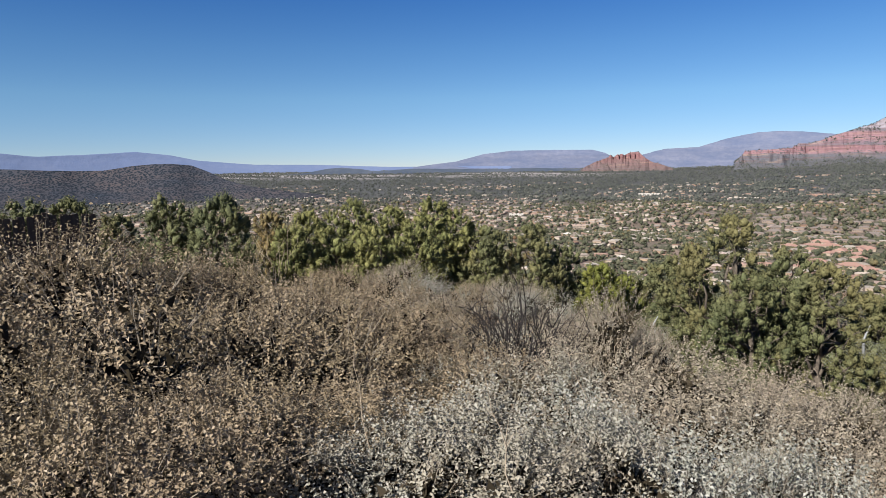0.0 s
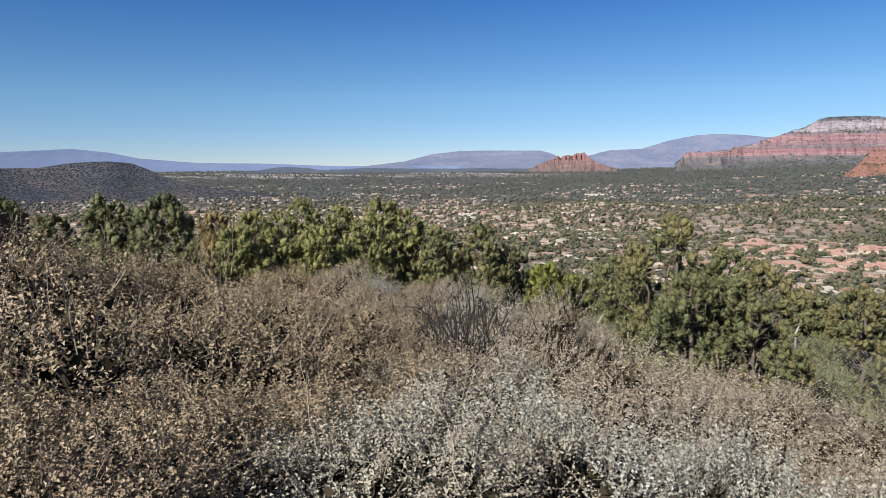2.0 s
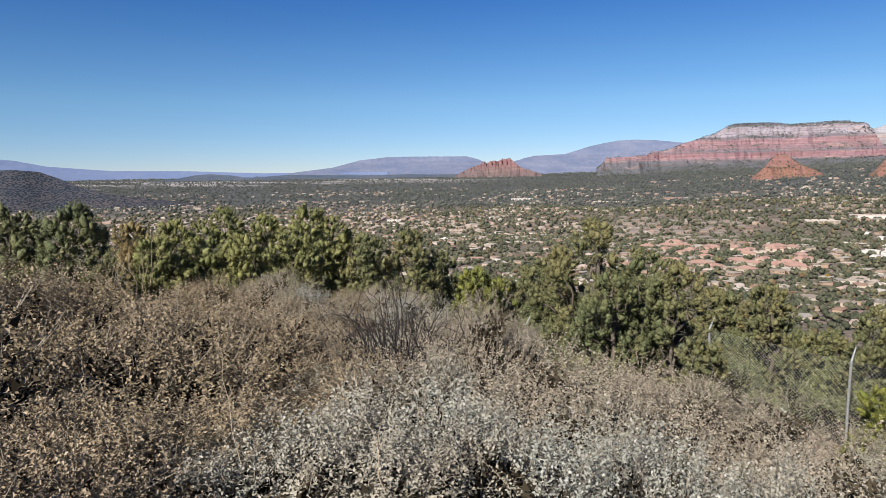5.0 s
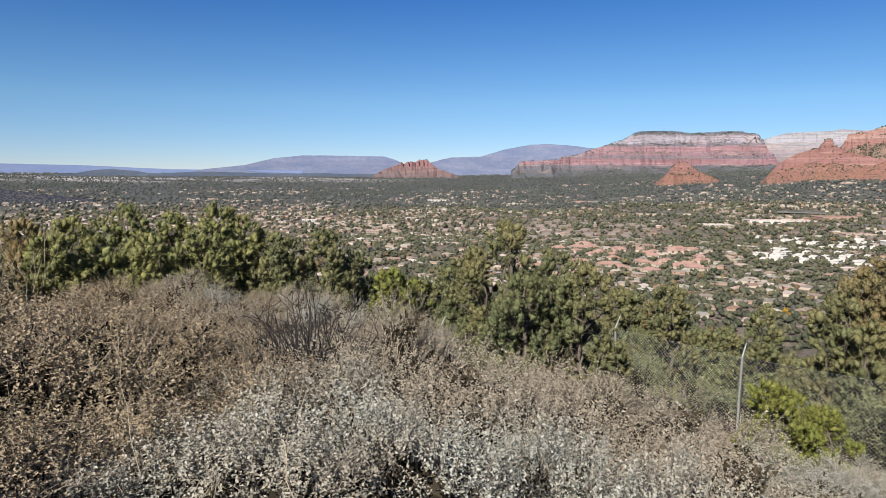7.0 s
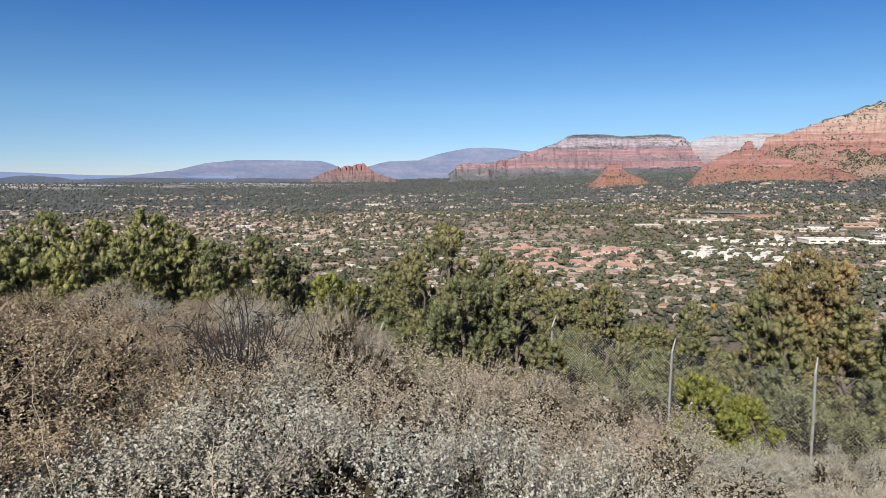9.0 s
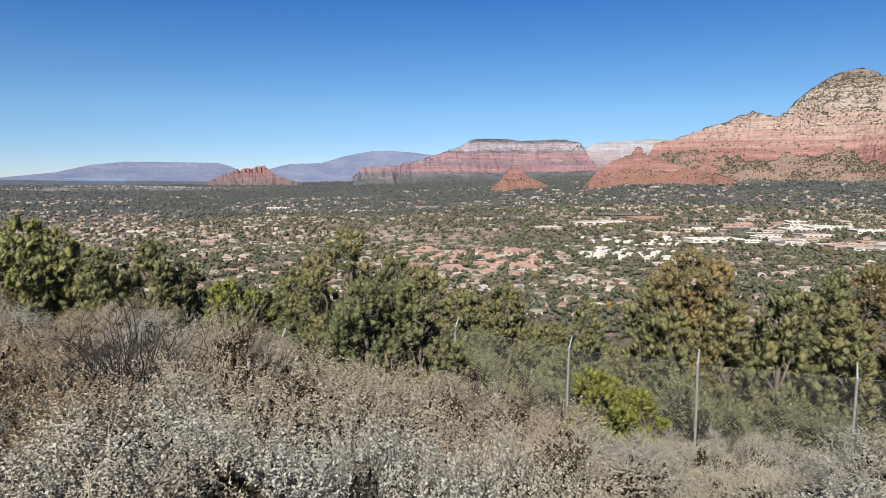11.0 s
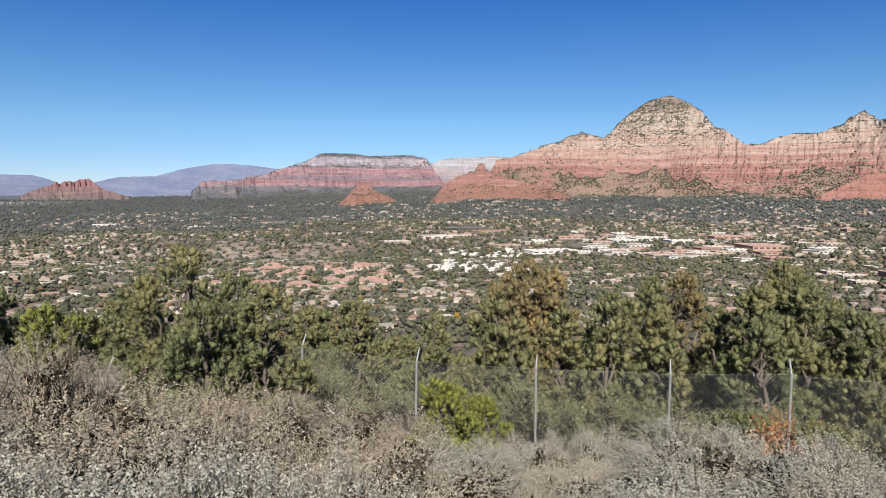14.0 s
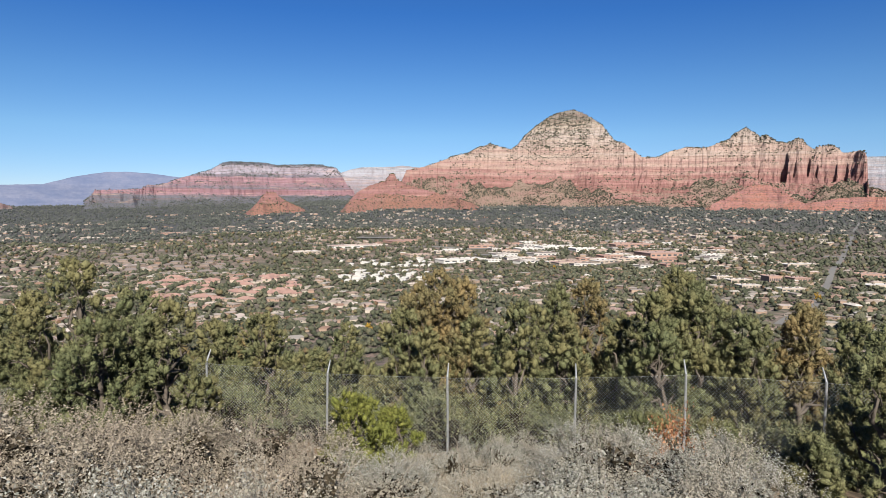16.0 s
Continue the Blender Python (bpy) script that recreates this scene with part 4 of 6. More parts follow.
for n, (az, r, el, wd, mat) in enumerate(EDGE_TREES + BROW_TREES + FENCE_TREES):
    colour = {id(DARK): "dark green", id(GREEN): "olive-green", id(GOLD): "brownish olive", id(BRIGHT): "yellow-green", id(OLIVE): "sunlit olive"}[id(mat)]
    where = "beyond the fence" if az > 8 else "behind scrub oak"
    tree_at(az, r, el, wd, mat, 100 + n, f"{colour} juniper tree with ragged crown {where}", radius=0.08 if r < 16 else 0.108, size=0.032 if r < 16 else 0.040, blades=52, low=0.03, lobes=14 + int(max(0, -el) * 0.8))


# scrub oak
def leaves(rg, base, along, size, face, near=True):
    """Leathery leaves, folded along the midrib: two triangles each, or one where they stay far off."""
    n = len(base)
    along = unit(along)
    side = unit(np.cross(along, face))
    nor = np.cross(side, along)
    s = size * rg.uniform(0.55, 1.35, (n, 1))
    cup = rg.uniform(0.02, 0.22, (n, 1))
    tip = base + along * s - nor * s * rg.uniform(0, 0.2, (n, 1))
    if not near:
        v = np.stack([base - side * s * 0.48, base + side * s * 0.48 + nor * s * cup, tip - along * s * 0.12], 1).reshape(-1, 3)
        return v, np.arange(len(v)).reshape(-1, 3)
    mid = base + along * s * 0.5
    v = np.stack([base, mid + side * s * 0.33 + nor * s * cup, tip, mid - side * s * 0.33 + nor * s * cup], 1).reshape(-1, 3)
    q = np.arange(n)[:, None] * 4
    return v, np.concatenate([q + np.array([0, 1, 2]), q + np.array([0, 2, 3])])


def shrub_meshes(seed, wide, h, twigs, per, leaf, mat, near=True):
    """Meshes of one scrub oak: stems and shoots, leaves set in sprigs along the shoots, and dead leaves inside,
    darkened for the shade of the gaps.
    """
    rg = np.random.default_rng(seed)
    n_lobes = 13
    c = unit(rg.normal(0, 1, (n_lobes, 3)) * np.array([1, 1, 0.8]))
    c[:, 2] = np.where(c[:, 2] < -0.15, -c[:, 2], c[:, 2])
    c[0] = (0, 0, 0.8)
    R = wide * rg.uniform(0.20, 0.38, n_lobes)
    c = c * np.array([wide, wide, h * 0.72]) * rg.uniform(0.5, 0.88, (n_lobes, 1)) + np.array([0, 0, h * 0.28])
    bunches = twigs // 8
    m = bunches * 2
    own = rg.choice(n_lobes, m, p=R ** 2 / (R ** 2).sum())
    d = unit(rg.normal(0, 1, (m, 3)) + np.array([0, 0, 0.3]))
    d = unit(d + unit(c[own] - np.array([0, 0, h * 0.2])) * 0.35)
    root_ = c[own] + d * (R[own] * rg.uniform(0.55, 1.0, m))[:, None]
    inside = (np.linalg.norm(root_[:, None] - c[None], axis=2) < R[None] * 0.74).any(1)
    pits = unit(rg.normal(0, 1, (15, 3)) * np.array([1, 1, 0.8])) * np.array([wide, wide, h * 0.8]) * rg.uniform(0.75, 1.05, (15, 1)) + np.array([0, 0, h * 0.3])
    thin = (np.linalg.norm(root_[:, None] - pits[None], axis=2) < wide * rg.uniform(0.20, 0.36, 15)[None]).any(1)
    keep = np.nonzero(~inside & ~thin & (root_[:, 2] > 0.05))[0][:bunches]
    d, a = np.repeat(d[keep], 8, 0), np.repeat(root_[keep], 8, 0)
    twigs = len(a)
    stray = rg.normal(0, 1, (twigs, 3))
    a = a + stray * leaf * 2.3
    go = unit(d * 0.7 + np.array([0, 0, 0.55]) + stray * 0.34 + rg.normal(0, 0.22, (twigs, 3)))
    ln = leaf * 7.5 * rg.uniform(0.55, 1.25, (twigs, 1)) * np.where(rg.random((twigs, 1)) < 0.06, 1.9, 1.0)
    bend = rg.normal(0, 0.25, (twigs, 3))

    def on(t):
        return a[:, None] + go[:, None] * ln[:, None] * t + bend[:, None] * ln[:, None] * t * t * 0.5
    t = np.linspace(0.12, 1.0, per)[None, :, None] + rg.uniform(-0.05, 0.05, (twigs, per, 1))
    base = on(t).reshape(-1, 3)
    g = np.repeat(go, per, 0)
    turn_ = np.tile(np.arange(per) * 2.4, twigs) + rg.uniform(-0.5, 0.5, twigs * per)
    e1 = unit(np.cross(g, np.repeat(rg.normal(0, 1, (twigs, 3)), per, 0)))
    e2 = np.cross(g, e1)
    way = e1 * np.cos(turn_)[:, None] + e2 * np.sin(turn_)[:, None]
    along = way * 0.85 + g * (0.5 if near else 0.15) + rg.normal(0, 0.2 if near else 0.5, g.shape)
    face = np.repeat(d, per, 0) * 0.55 + g * 0.5 + np.array([0, -0.15, 0.35]) + rg.normal(0, 0.45, g.shape)
    fol = mesh_np("foliage", *leaves(rg, base, along, leaf, face, near), mat)
    rods = []
    for i in range(0, twigs, 4 if near else 14):
        e = a[i] + go[i] * ln[i] * 1.02 + bend[i] * ln[i] * 0.5
        rods.append(tube(np.stack([a[i] - d[i] * 0.05, a[i] + go[i] * ln[i] * 0.5 + bend[i] * ln[i] * 0.12, e]), np.array([0.15, 0.10, 0.05]) * leaf, 3))
    for i in range(9 if near else 4):
        g_ = a[rg.integers(twigs)] * 0.8
        rods.append(tube(bent(rg, (rg.uniform(-.15, .15), rg.uniform(-.15, .15), -0.25), g_, 6, 0.08), np.linspace(0.016, 0.004, 6), 5))
    # filler leaves inside the lobes, their dark colour stands for shade
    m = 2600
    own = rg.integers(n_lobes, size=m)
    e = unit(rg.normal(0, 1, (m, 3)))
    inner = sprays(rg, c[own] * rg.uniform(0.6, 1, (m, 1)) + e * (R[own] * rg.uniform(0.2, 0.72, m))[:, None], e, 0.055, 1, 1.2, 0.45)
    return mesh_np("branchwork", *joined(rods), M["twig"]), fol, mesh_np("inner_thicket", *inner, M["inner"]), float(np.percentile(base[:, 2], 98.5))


def shrub(kind_meshes, x, y, z, turn, s, sz, label, group):
    root = thing("scrub_oak", label, "shrub", Matrix.LocRotScale((x, y, z), Euler((0, 0, turn)), (s, s, sz)), group)
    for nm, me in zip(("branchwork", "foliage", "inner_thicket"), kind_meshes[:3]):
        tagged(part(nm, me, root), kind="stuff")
    return root


def shrub_kinds(seed, wide, h, twigs, per, leaf, near=True):
    return {m: [shrub_meshes(seed + i, wide, h, twigs, per, leaf, M[m], near) for i in range(3)] for m in ("silver_leaf", "tan_leaf", "olive_leaf")}


NEAR, MID, OFF, LOW = shrub_kinds(200, 0.8, 1.1, 2500, 11, 0.0165), shrub_kinds(210, 0.86, 1.15, 1700, 10, 0.0215), shrub_kinds(220, 0.94, 1.12, 1700, 10, 0.0240, False), shrub_kinds(230, 0.9, 1.1, 1300, 9, 0.020, False)
FINE = shrub_kinds(260, 0.88, 1.12, 3800, 10, 0.0150)
GREY = [shrub_meshes(240 + i, 1.0, 1.15, 700, 10, 0.036, M["grey_leaf"], False) for i in range(3)]


# large mounds of the thicket: azimuth, distance, elevation of the top, scale
CAP_AZ = (-66, -60, -54.7, -48.6, -42.5, -35.8, -30, -24, -19.5, -16.4, -14.4, -12.5, -9.5, -4.4, 4.4, 10, 15.3, 22, 25, 34, 37.2, 42, 48.7, 54, 60)
CAP_EL = (-3.2, -3.8, -5.2, -6.1, -8.4, -9.9, -11.4, -12.6, -14.5, -11.6, -10.6, -10.9, -13.4, -16.0, -16.7, -17.5, -20.0, -20.8, -22.3, -22.3, -20.7, -19.0, -18.3, -18.8, -19.5)
FAR_MOUNDS = [
    (-34, 11.5, -11.3, 1.2), (-29.5, 11.8, -11.0, 1.2), (-25.5, 11.2, -13.0, 1.1), (-38, 12.0, -9.3, 1.2), (-62, 7.2, -3.6, 1.5), (-57.5, 7.6, -4.4, 1.5), (-53, 8.0, -5.6, 1.5), (-49, 8.2, -6.0, 1.4),
    (-45, 8.6, -7.2, 1.2), (-41, 9.0, -9.9, 1.2), (-37, 9.2, -9.8, 1.2), (-33, 9.6, -12.2, 1.1), (-28.5, 9.2, -12.0, 1.15),
    (-13.0, 7.3, -10.5, 0.80), (-9.6, 7.8, -13.2, 0.75), (-26.8, 7.4, -13.0, 0.85),
    (-35.5, 6.2, -10.2, 1.0), (-31.2, 6.3, -11.3, 0.95), (-27.4, 6.3, -12.4, 0.85), (-41, 5.8, -9.4, 1.1),
]
NEAR_MOUNDS = [
    (-13.0, 2.8, -19.4, 0.9), (-1.0, 3.1, -21.6, 0.9), (11.0, 2.9, -23.0, 0.9),
    (-6.5, 4.6, -17.2, 0.95), (5.0, 4.9, -19.0, 0.95), (14.0, 4.8, -20.6, 0.9),
    (-28.5, 2.8, -19.5, 1.0), (-22.5, 2.9, -19.0, 1.0), (-33.5, 3.2, -17.5, 1.0),
    (-60, 2.9, -16.5, 1.0), (-53.5, 3.0, -16, 1.0), (-47.5, 3.2, -15.5, 1.0), (-42, 2.9, -18.5, 1.0), (-65, 3.2, -14, 1.0),
    (-56, 4.6, -7.6, 1.25), (-61.5, 4.2, -7.0, 1.2), (-44, 5.0, -10.6, 1.2), (-24.5, 4.9, -15.8, 0.9), (-20.5, 5.2, -15.4, 0.9), (-17.0, 5.6, -14.6, 0.9), (-6.5, 6.6, -15.2, 1.2), (-1, 8.0, -16.2, 1.2),
    (5, 8.4, -16.8, 1.2), (10.5, 8.4, -17.8, 1.1), (38.8, 7.1, -20.2, 1.2), (43.0, 6.8, -19.0, 1.35), (48.0, 6.6, -18.4, 1.35), (53.0, 6.0, -19.2, 1.2),
    (15, 6.4, -20.2, 1.1), (22, 6.6, -21.0, 1.1),
]
HOLLOWS = [(-41.0, -28.5, 3.6, 5.7), (-51.0, -45.5, 4.9, 6.4), (-23.5, -16.5, 6.0, 8.8), (19.0, 24.0, 3.0, 4.0)]


def thicket():
    rg = np.random.default_rng(5)
    placed = []

    def grow(az, r, hgt, s, low=False):
        x, y = by(az, r)
        placed.append((x, y))
        tan = az + rg.normal(0, 6) < min(-44 + (r - 2.3) * 7, -27)
        olive = not tan and r > 3.4 and az < 16 and rg.random() < (0.75 if az > -18 else 0.5)
        leaf = "tan_leaf" if tan else "olive_leaf" if olive else "silver_leaf"
        kinds = (LOW if low else NEAR if r < 3.4 else FINE if az > 20 and r < 10 else MID if r < 9 else OFF)[leaf]
        look_ = "dull olive-brown scrub oak with small leathery leaves" if olive else "yellow-brown scrub oak with small dry leaves on the slope" if tan else "silvery grey-green scrub oak with small leathery leaves"
        kind = kinds[rg.integers(3)]
        hgt = hgt / kind[3]
        tall = max(hgt, 0.85)
        s = max(s, tall * 0.8) if s > 0.9 else s
        shrub(kind, x, y, float(ground_z(x, y)) - 0.03 - (tall - hgt) * kind[3], rg.uniform(0, 6.28), s, tall, look_, "scrub oak thicket")

    for az, r, el, s in FAR_MOUNDS + NEAR_MOUNDS:
        x, y = by(az, r)
        grow(az, r, r * math.tan(radians(el)) + EYE - float(ground_z(x, y)), s)
    tries = 0
    while tries < 14000 and len(placed) < 140:
        tries += 1
        az, r = rg.uniform(-66, 67), 2.45 + 12.7 * rg.random() ** 0.8
        edge = 14.5 if az < -8 else 14.5 - (az + 8) / 30 * 3.5 if az < 22 else 10.2
        if r > edge or (26 < az < 36 and r > 6.2) or any(a < az < b and c < r < d for a, b, c, d in HOLLOWS):
            continue
        x, y = by(az, r)
        gap = 1.15 if r < 3.4 else 1.7 if r < 6.5 else 1.9
        if any((x - q[0]) ** 2 + (y - q[1]) ** 2 < gap * gap for q in placed):
            continue
        hgt = min(max(1.1 + 0.55 * rg.normal() * (0.5 if r < 3 else 1.0), 0.5), 1.8)
        if r < 3:
            hgt = max(hgt, 0.95)
        if az < -38:
            hgt *= 1.08
        elif r > 8:
            hgt *= 0.85
        lid = np.interp(az, CAP_AZ, CAP_EL) - abs(rg.normal(0.5, 2.0))
        if az > -38 and r < 6.4:
            lid = min(lid, -15.2 if r > 3.3 else -17.8)
        if az > 30 and r < 5.4:
            lid = min(lid, -24.0)
        room = r * math.tan(radians(lid)) + EYE - float(ground_z(x, y))
        hgt = min(hgt, max(room, 0.35))
        grow(az, r, hgt, rg.uniform(0.95, 1.1) if r < 3 else rg.uniform(0.95, 1.25))
    # outer edge of the thicket, low on the brow
    for k in range(26):
        az, r = -38 + 31 * (k + rg.random()) / 26, rg.uniform(12.2, 18.5)
        grow(az, r, rg.uniform(0.45, 1.0), rg.uniform(0.75, 1.1))
    # low growth over the dry grass before the fence
    for k in range(13):
        grow(24.0 + 17 * (k + rg.random()) / 13, rg.uniform(10.2, 14.2), rg.uniform(0.35, 0.7), rg.uniform(0.6, 0.85))
    # low growth between the mounds
    tries = 0
    while tries < 9000:
        tries += 1
        az, r = rg.uniform(-66, 67), 2.2 + 9.5 * rg.random()
        if (-24 < az < -16.5 and 6.0 < r < 8.0) or (az > 20 and r > 9.2) or (26 < az < 36 and r > 5.6 and rg.random() < 0.2):
            continue
        x, y = by(az, r)
        if any((x - q[0]) ** 2 + (y - q[1]) ** 2 < 0.85 for q in placed):
            continue
        grow(az, r, rg.uniform(0.3, 0.5) * (0.6 if any(a < az < b and c < r < d for a, b, c, d in HOLLOWS) else 1.0), rg.uniform(0.8, 1.0), True)


thicket()

# grey shrubs behind and along the fence
rgs = np.random.default_rng(17)
for k in range(22):
    az = -10 + 66 * (k + rgs.uniform(0.1, 0.9)) / 22
    r = 15.6 / math.cos(radians(az - 34)) + rgs.uniform(0.9, 3.6)
    x, y = by(az, r)
    shrub(GREY[k % 3], x, y, float(ground_z(x, y)) - 0.05, rgs.uniform(0, 6.28), rgs.uniform(0.9, 1.4), rgs.uniform(0.7, 1.3), "grey-green leafy shrub just beyond the wire fence", "shrubs along the fence")

# low junipers in front of the fence
for az, r, el, wd, mat, lab in ((19.6, 12.4, -16.2, 6.0, BRIGHT, "round yellow-green juniper bush in front of the fence"), (23.0, 12.9, -17.4, 3.8, BRIGHT, "round yellow-green juniper bush in front of the fence"),
                                (44.5, 12.6, -16.9, 5.6, GREEN, "low olive juniper bush in front of the fence"), (50.8, 11.8, -16.8, 4.2, GREEN, "low olive juniper bush in front of the fence"),
                                (57.3, 10.0, -16.8, 4.6, GREEN, "olive juniper bush among scrub oak"), (62.3, 8.2, -9.2, 6.4, GREEN, "tall olive juniper beside the thicket")):
    tree_at(az, r, el, wd, mat, int(300 + az), lab, "juniper_bush", category="shrub", clumps_=560, radius=0.06, size=0.022, blades=60, low=0.05, lobes=10, peak=0.7)


# a small shrub in rusty autumn leaf before the fence
M["rust_leaf"] = leaf_material("rusty_autumn_leaf", [(0.0, (0.15, 0.06, 0.03)), (0.5, (0.26, 0.115, 0.055)), (1.0, (0.34, 0.19, 0.10))], 0.6, 0.25, 0.15)
RUSTY = shrub_meshes(251, 0.55, 0.8, 500, 10, 0.03, M["rust_leaf"], False)
x, y = by(46.8, 11.6)
tagged(shrub(RUSTY, x, y, float(ground_z(x, y)) - 0.05, 0.6, 1.0, (11.6 * math.tan(radians(-16.8)) + EYE - float(ground_z(x, y))) / RUSTY[3], "small shrub in rusty autumn leaf before the fence", "scrub oak thicket"), group="autumn shrubs").name = "autumn_shrub"


def bare_bush(x, y, h, wide, rods, mat, label, seed):
    rg = np.random.default_rng(seed)
    z = float(ground_z(x, y))
    root = thing("bare_bush", label, "shrub", pose(x, y, z - 0.05))
    for i in range(rods):
        a, k = rg.uniform(0, 6.28), rg.random() ** 0.6
        top = np.array([math.cos(a) * wide * k, math.sin(a) * wide * k, h * rg.uniform(0.55, 1.0) * (1 - 0.3 * k)])
        p = bent(rg, (rg.normal(0, 0.08), rg.normal(0, 0.08), 0), top, 6, 0.06)
        rod = [tube(p, np.linspace(0.014, 0.004, 6), 4)]
        for _ in range(4):
            q = p[rg.integers(2, 6)]
            rod.append(tube(bent(rg, q, q + rg.normal(0, 0.13, 3) + np.array([0, 0, 0.12]), 4, 0.1), np.linspace(0.005, 0.002, 4), 3))
        part("stem", mesh_np("stem", *joined(rod), mat, False), root)


bare_bush(*by(-19.9, 7.0), 1.45, 0.8, 110, M["dead"], "leafless dark grey bush of thin dead stems", 51)
bare_bush(*by(-56.8, 9.6), 2.0, 0.8, 30, M["pale_dead"], "pale bare branches of a dead shrub", 52)
bare_bush(*by(-40.5, 20.5), 3.0, 1.0, 10, M["pale_dead"], "bleached dead branches among the junipers", 53)


def bare_twig(az, r, el_top, lean, length, seed):
    """A long leafless shoot that sticks out of the thicket."""
    rg = np.random.default_rng(seed)
    x, y = by(az, r)
    top = np.array([0, 0, 0.0])
    foot = top - np.array([lean * length, 0.1 * length, length])
    p = bent(rg, foot, top, 7, 0.03)
    root = thing("bare_twig", "pale leafless shoot rising out of the scrub oak", "twig", pose(x, y, r * math.tan(radians(el_top)) + EYE), "bare shoots")
    stem = part("stem", mesh_np("stem", *tube(p, np.linspace(0.0026, 0.0008, 7), 4), M["pale_dead"], False), root)
    for i in range(4):
        q = p[rg.integers(2, 7)]
        part("side_shoot", mesh_np("side_shoot", *tube(bent(rg, q, q + rg.normal(0, 0.05, 3) + np.array([0, 0, 0.04]), 3, 0.1), [0.002, 0.0016, 0.0008], 3), M["pale_dead"], False), stem)


for k, (az, r, el, lean, ln) in enumerate(((-35.6, 2.9, -13.0, -0.25, 0.55), (-24.5, 2.3, -17.0, -0.3, 0.4), (-17.5, 3.6, -13.8, -0.5, 0.4), (-12.0, 3.8, -14.5, 0.4, 0.4), (-45.0, 3.3, -15.0, 0.3, 0.4), (8.0, 3.0, -21.0, -0.4, 0.4), (29.0, 5.2, -19.5, -0.3, 0.4))):
    bare_twig(az, r, el, lean, ln, 400 + k)

# dry grass on the bare patch
rgg = np.random.default_rng(61)
n = 4600
ga, gr = rgg.uniform(23, 40, n), rgg.uniform(6.2, 14.6, n)
gx, gy = polar(ga, gr)
gz = ground_z(gx, gy)
clump = vnoise(gx * 1.6, gy * 1.6, 4) > 0.42
gx, gy, gz = gx[clump], gy[clump], gz[clump]
gv, gf = sprays(rgg, np.stack([gx, gy, gz], 1), np.tile([[0.0, 0.0, 1.0]], (len(gx), 1)), 0.16, 5, 0.6, 0.03)
M["straw"] = leaf_material("dry_grass", [(0.0, (0.215, 0.177, 0.121)), (0.5, (0.295, 0.252, 0.183)), (1.0, (0.360, 0.320, 0.249))], 0.7, 0.2, 0.3)
tagged(new("dry_grass", mesh_np("dry_grass", gv, gf, M["straw"])), "pale straw-coloured dry grass on red soil", "grass", kind="stuff")

# ================= the wire fence =================
kz = Nodes("galvanised_steel", 0.45, 0.5)
kz.b.inputs["Metallic"].default_value = 0.7
kz.colour(kz.mix(kz.span(kz.noise(18.0, 4.0), 0.35, 0.7), (0.236, 0.245, 0.249), (0.340, 0.346, 0.353)))
STEEL = kz.m
F_DIST, F_AZ = 15.6, 34.0
_nx, _ny = by(F_AZ, 1.0)


def fence_point(s):
    """A place along the fence, s metres to the right of its nearest point."""
    x, y = _nx * F_DIST + _ny * s, _ny * F_DIST - _nx * s
    return x, y, float(ground_z(x, y))


def build_fence():
    root = thing("chain_link_fence", "grey galvanised chain-link fence with angled post tops", "fence")
    spots = [-14.2, -11.1, -8.0, -4.84, -1.80, 1.25, 3.76, 6.8, 9.8, 12.8]

    def lift(s):
        """The wire keeps its level where the ground falls away, and dips at the far end."""
        return 0.10 * max(0.0, s - 1.25) - 0.21 * max(0.0, -8.0 - s)
    out = np.array([_nx, _ny, 0.0])
    H = 1.92
    for s in spots:
        p = np.array(fence_point(s)) + (0, 0, lift(s))
        tilt = np.array([0.02 * math.sin(s * 5), 0.02 * math.cos(s * 3), 0])
        top = p + np.array([0, 0, H + 0.04]) + tilt
        post = part("post", mesh_np("post", *tube([p - (0, 0, 0.1 + lift(s)), p + (0, 0, 1), top], [0.03, 0.03, 0.03], 8), STEEL, False), root)
        arm_end = top + out * 0.24 + np.array([0, 0, 0.27])
        part("arm", mesh_np("arm", *tube([top - (0, 0, 0.02), (top + arm_end) / 2, arm_end], [0.028, 0.022, 0.016], 6), STEEL, False), post)
    for a, b in zip(spots[:-1], spots[1:]):
        pa, pb = np.array(fence_point(a)) + (0, 0, lift(a)), np.array(fence_point(b)) + (0, 0, lift(b))
        L = b - a
        pitch, wires = 0.085, []

        def on(u, v):
            sag = 0.03 * math.sin(u / L * 3.14 * 2 + a) * v / H
            return pa + (pb - pa) * (u / L) + np.array([0, 0, v]) + out * (0.035 + sag)
        k = -H
        while k < L:
            for up in (True, False):
                u0, u1 = max(k, 0.0), min(k + H, L)
                if u1 - u0 > 0.02:
                    v0, v1 = (u0 - k, u1 - k) if up else (H - (u0 - k), H - (u1 - k))
                    wires.append(tube([on(u0, v0), on((u0 + u1) / 2, (v0 + v1) / 2), on(u1, v1)], [0.0022] * 3, 3))
            k += pitch
        panel = part("mesh_panel", mesh_np("mesh_panel", *joined(wires), STEEL), root)
        tagged(panel, "diamond wire mesh", kind="stuff")
        rail = [on(L * t, H) for t in np.linspace(0, 1, 5)]
        part("top_wire", mesh_np("top_wire", *tube(rail, [0.0018] * 5, 4), STEEL, False), root)


build_fence()

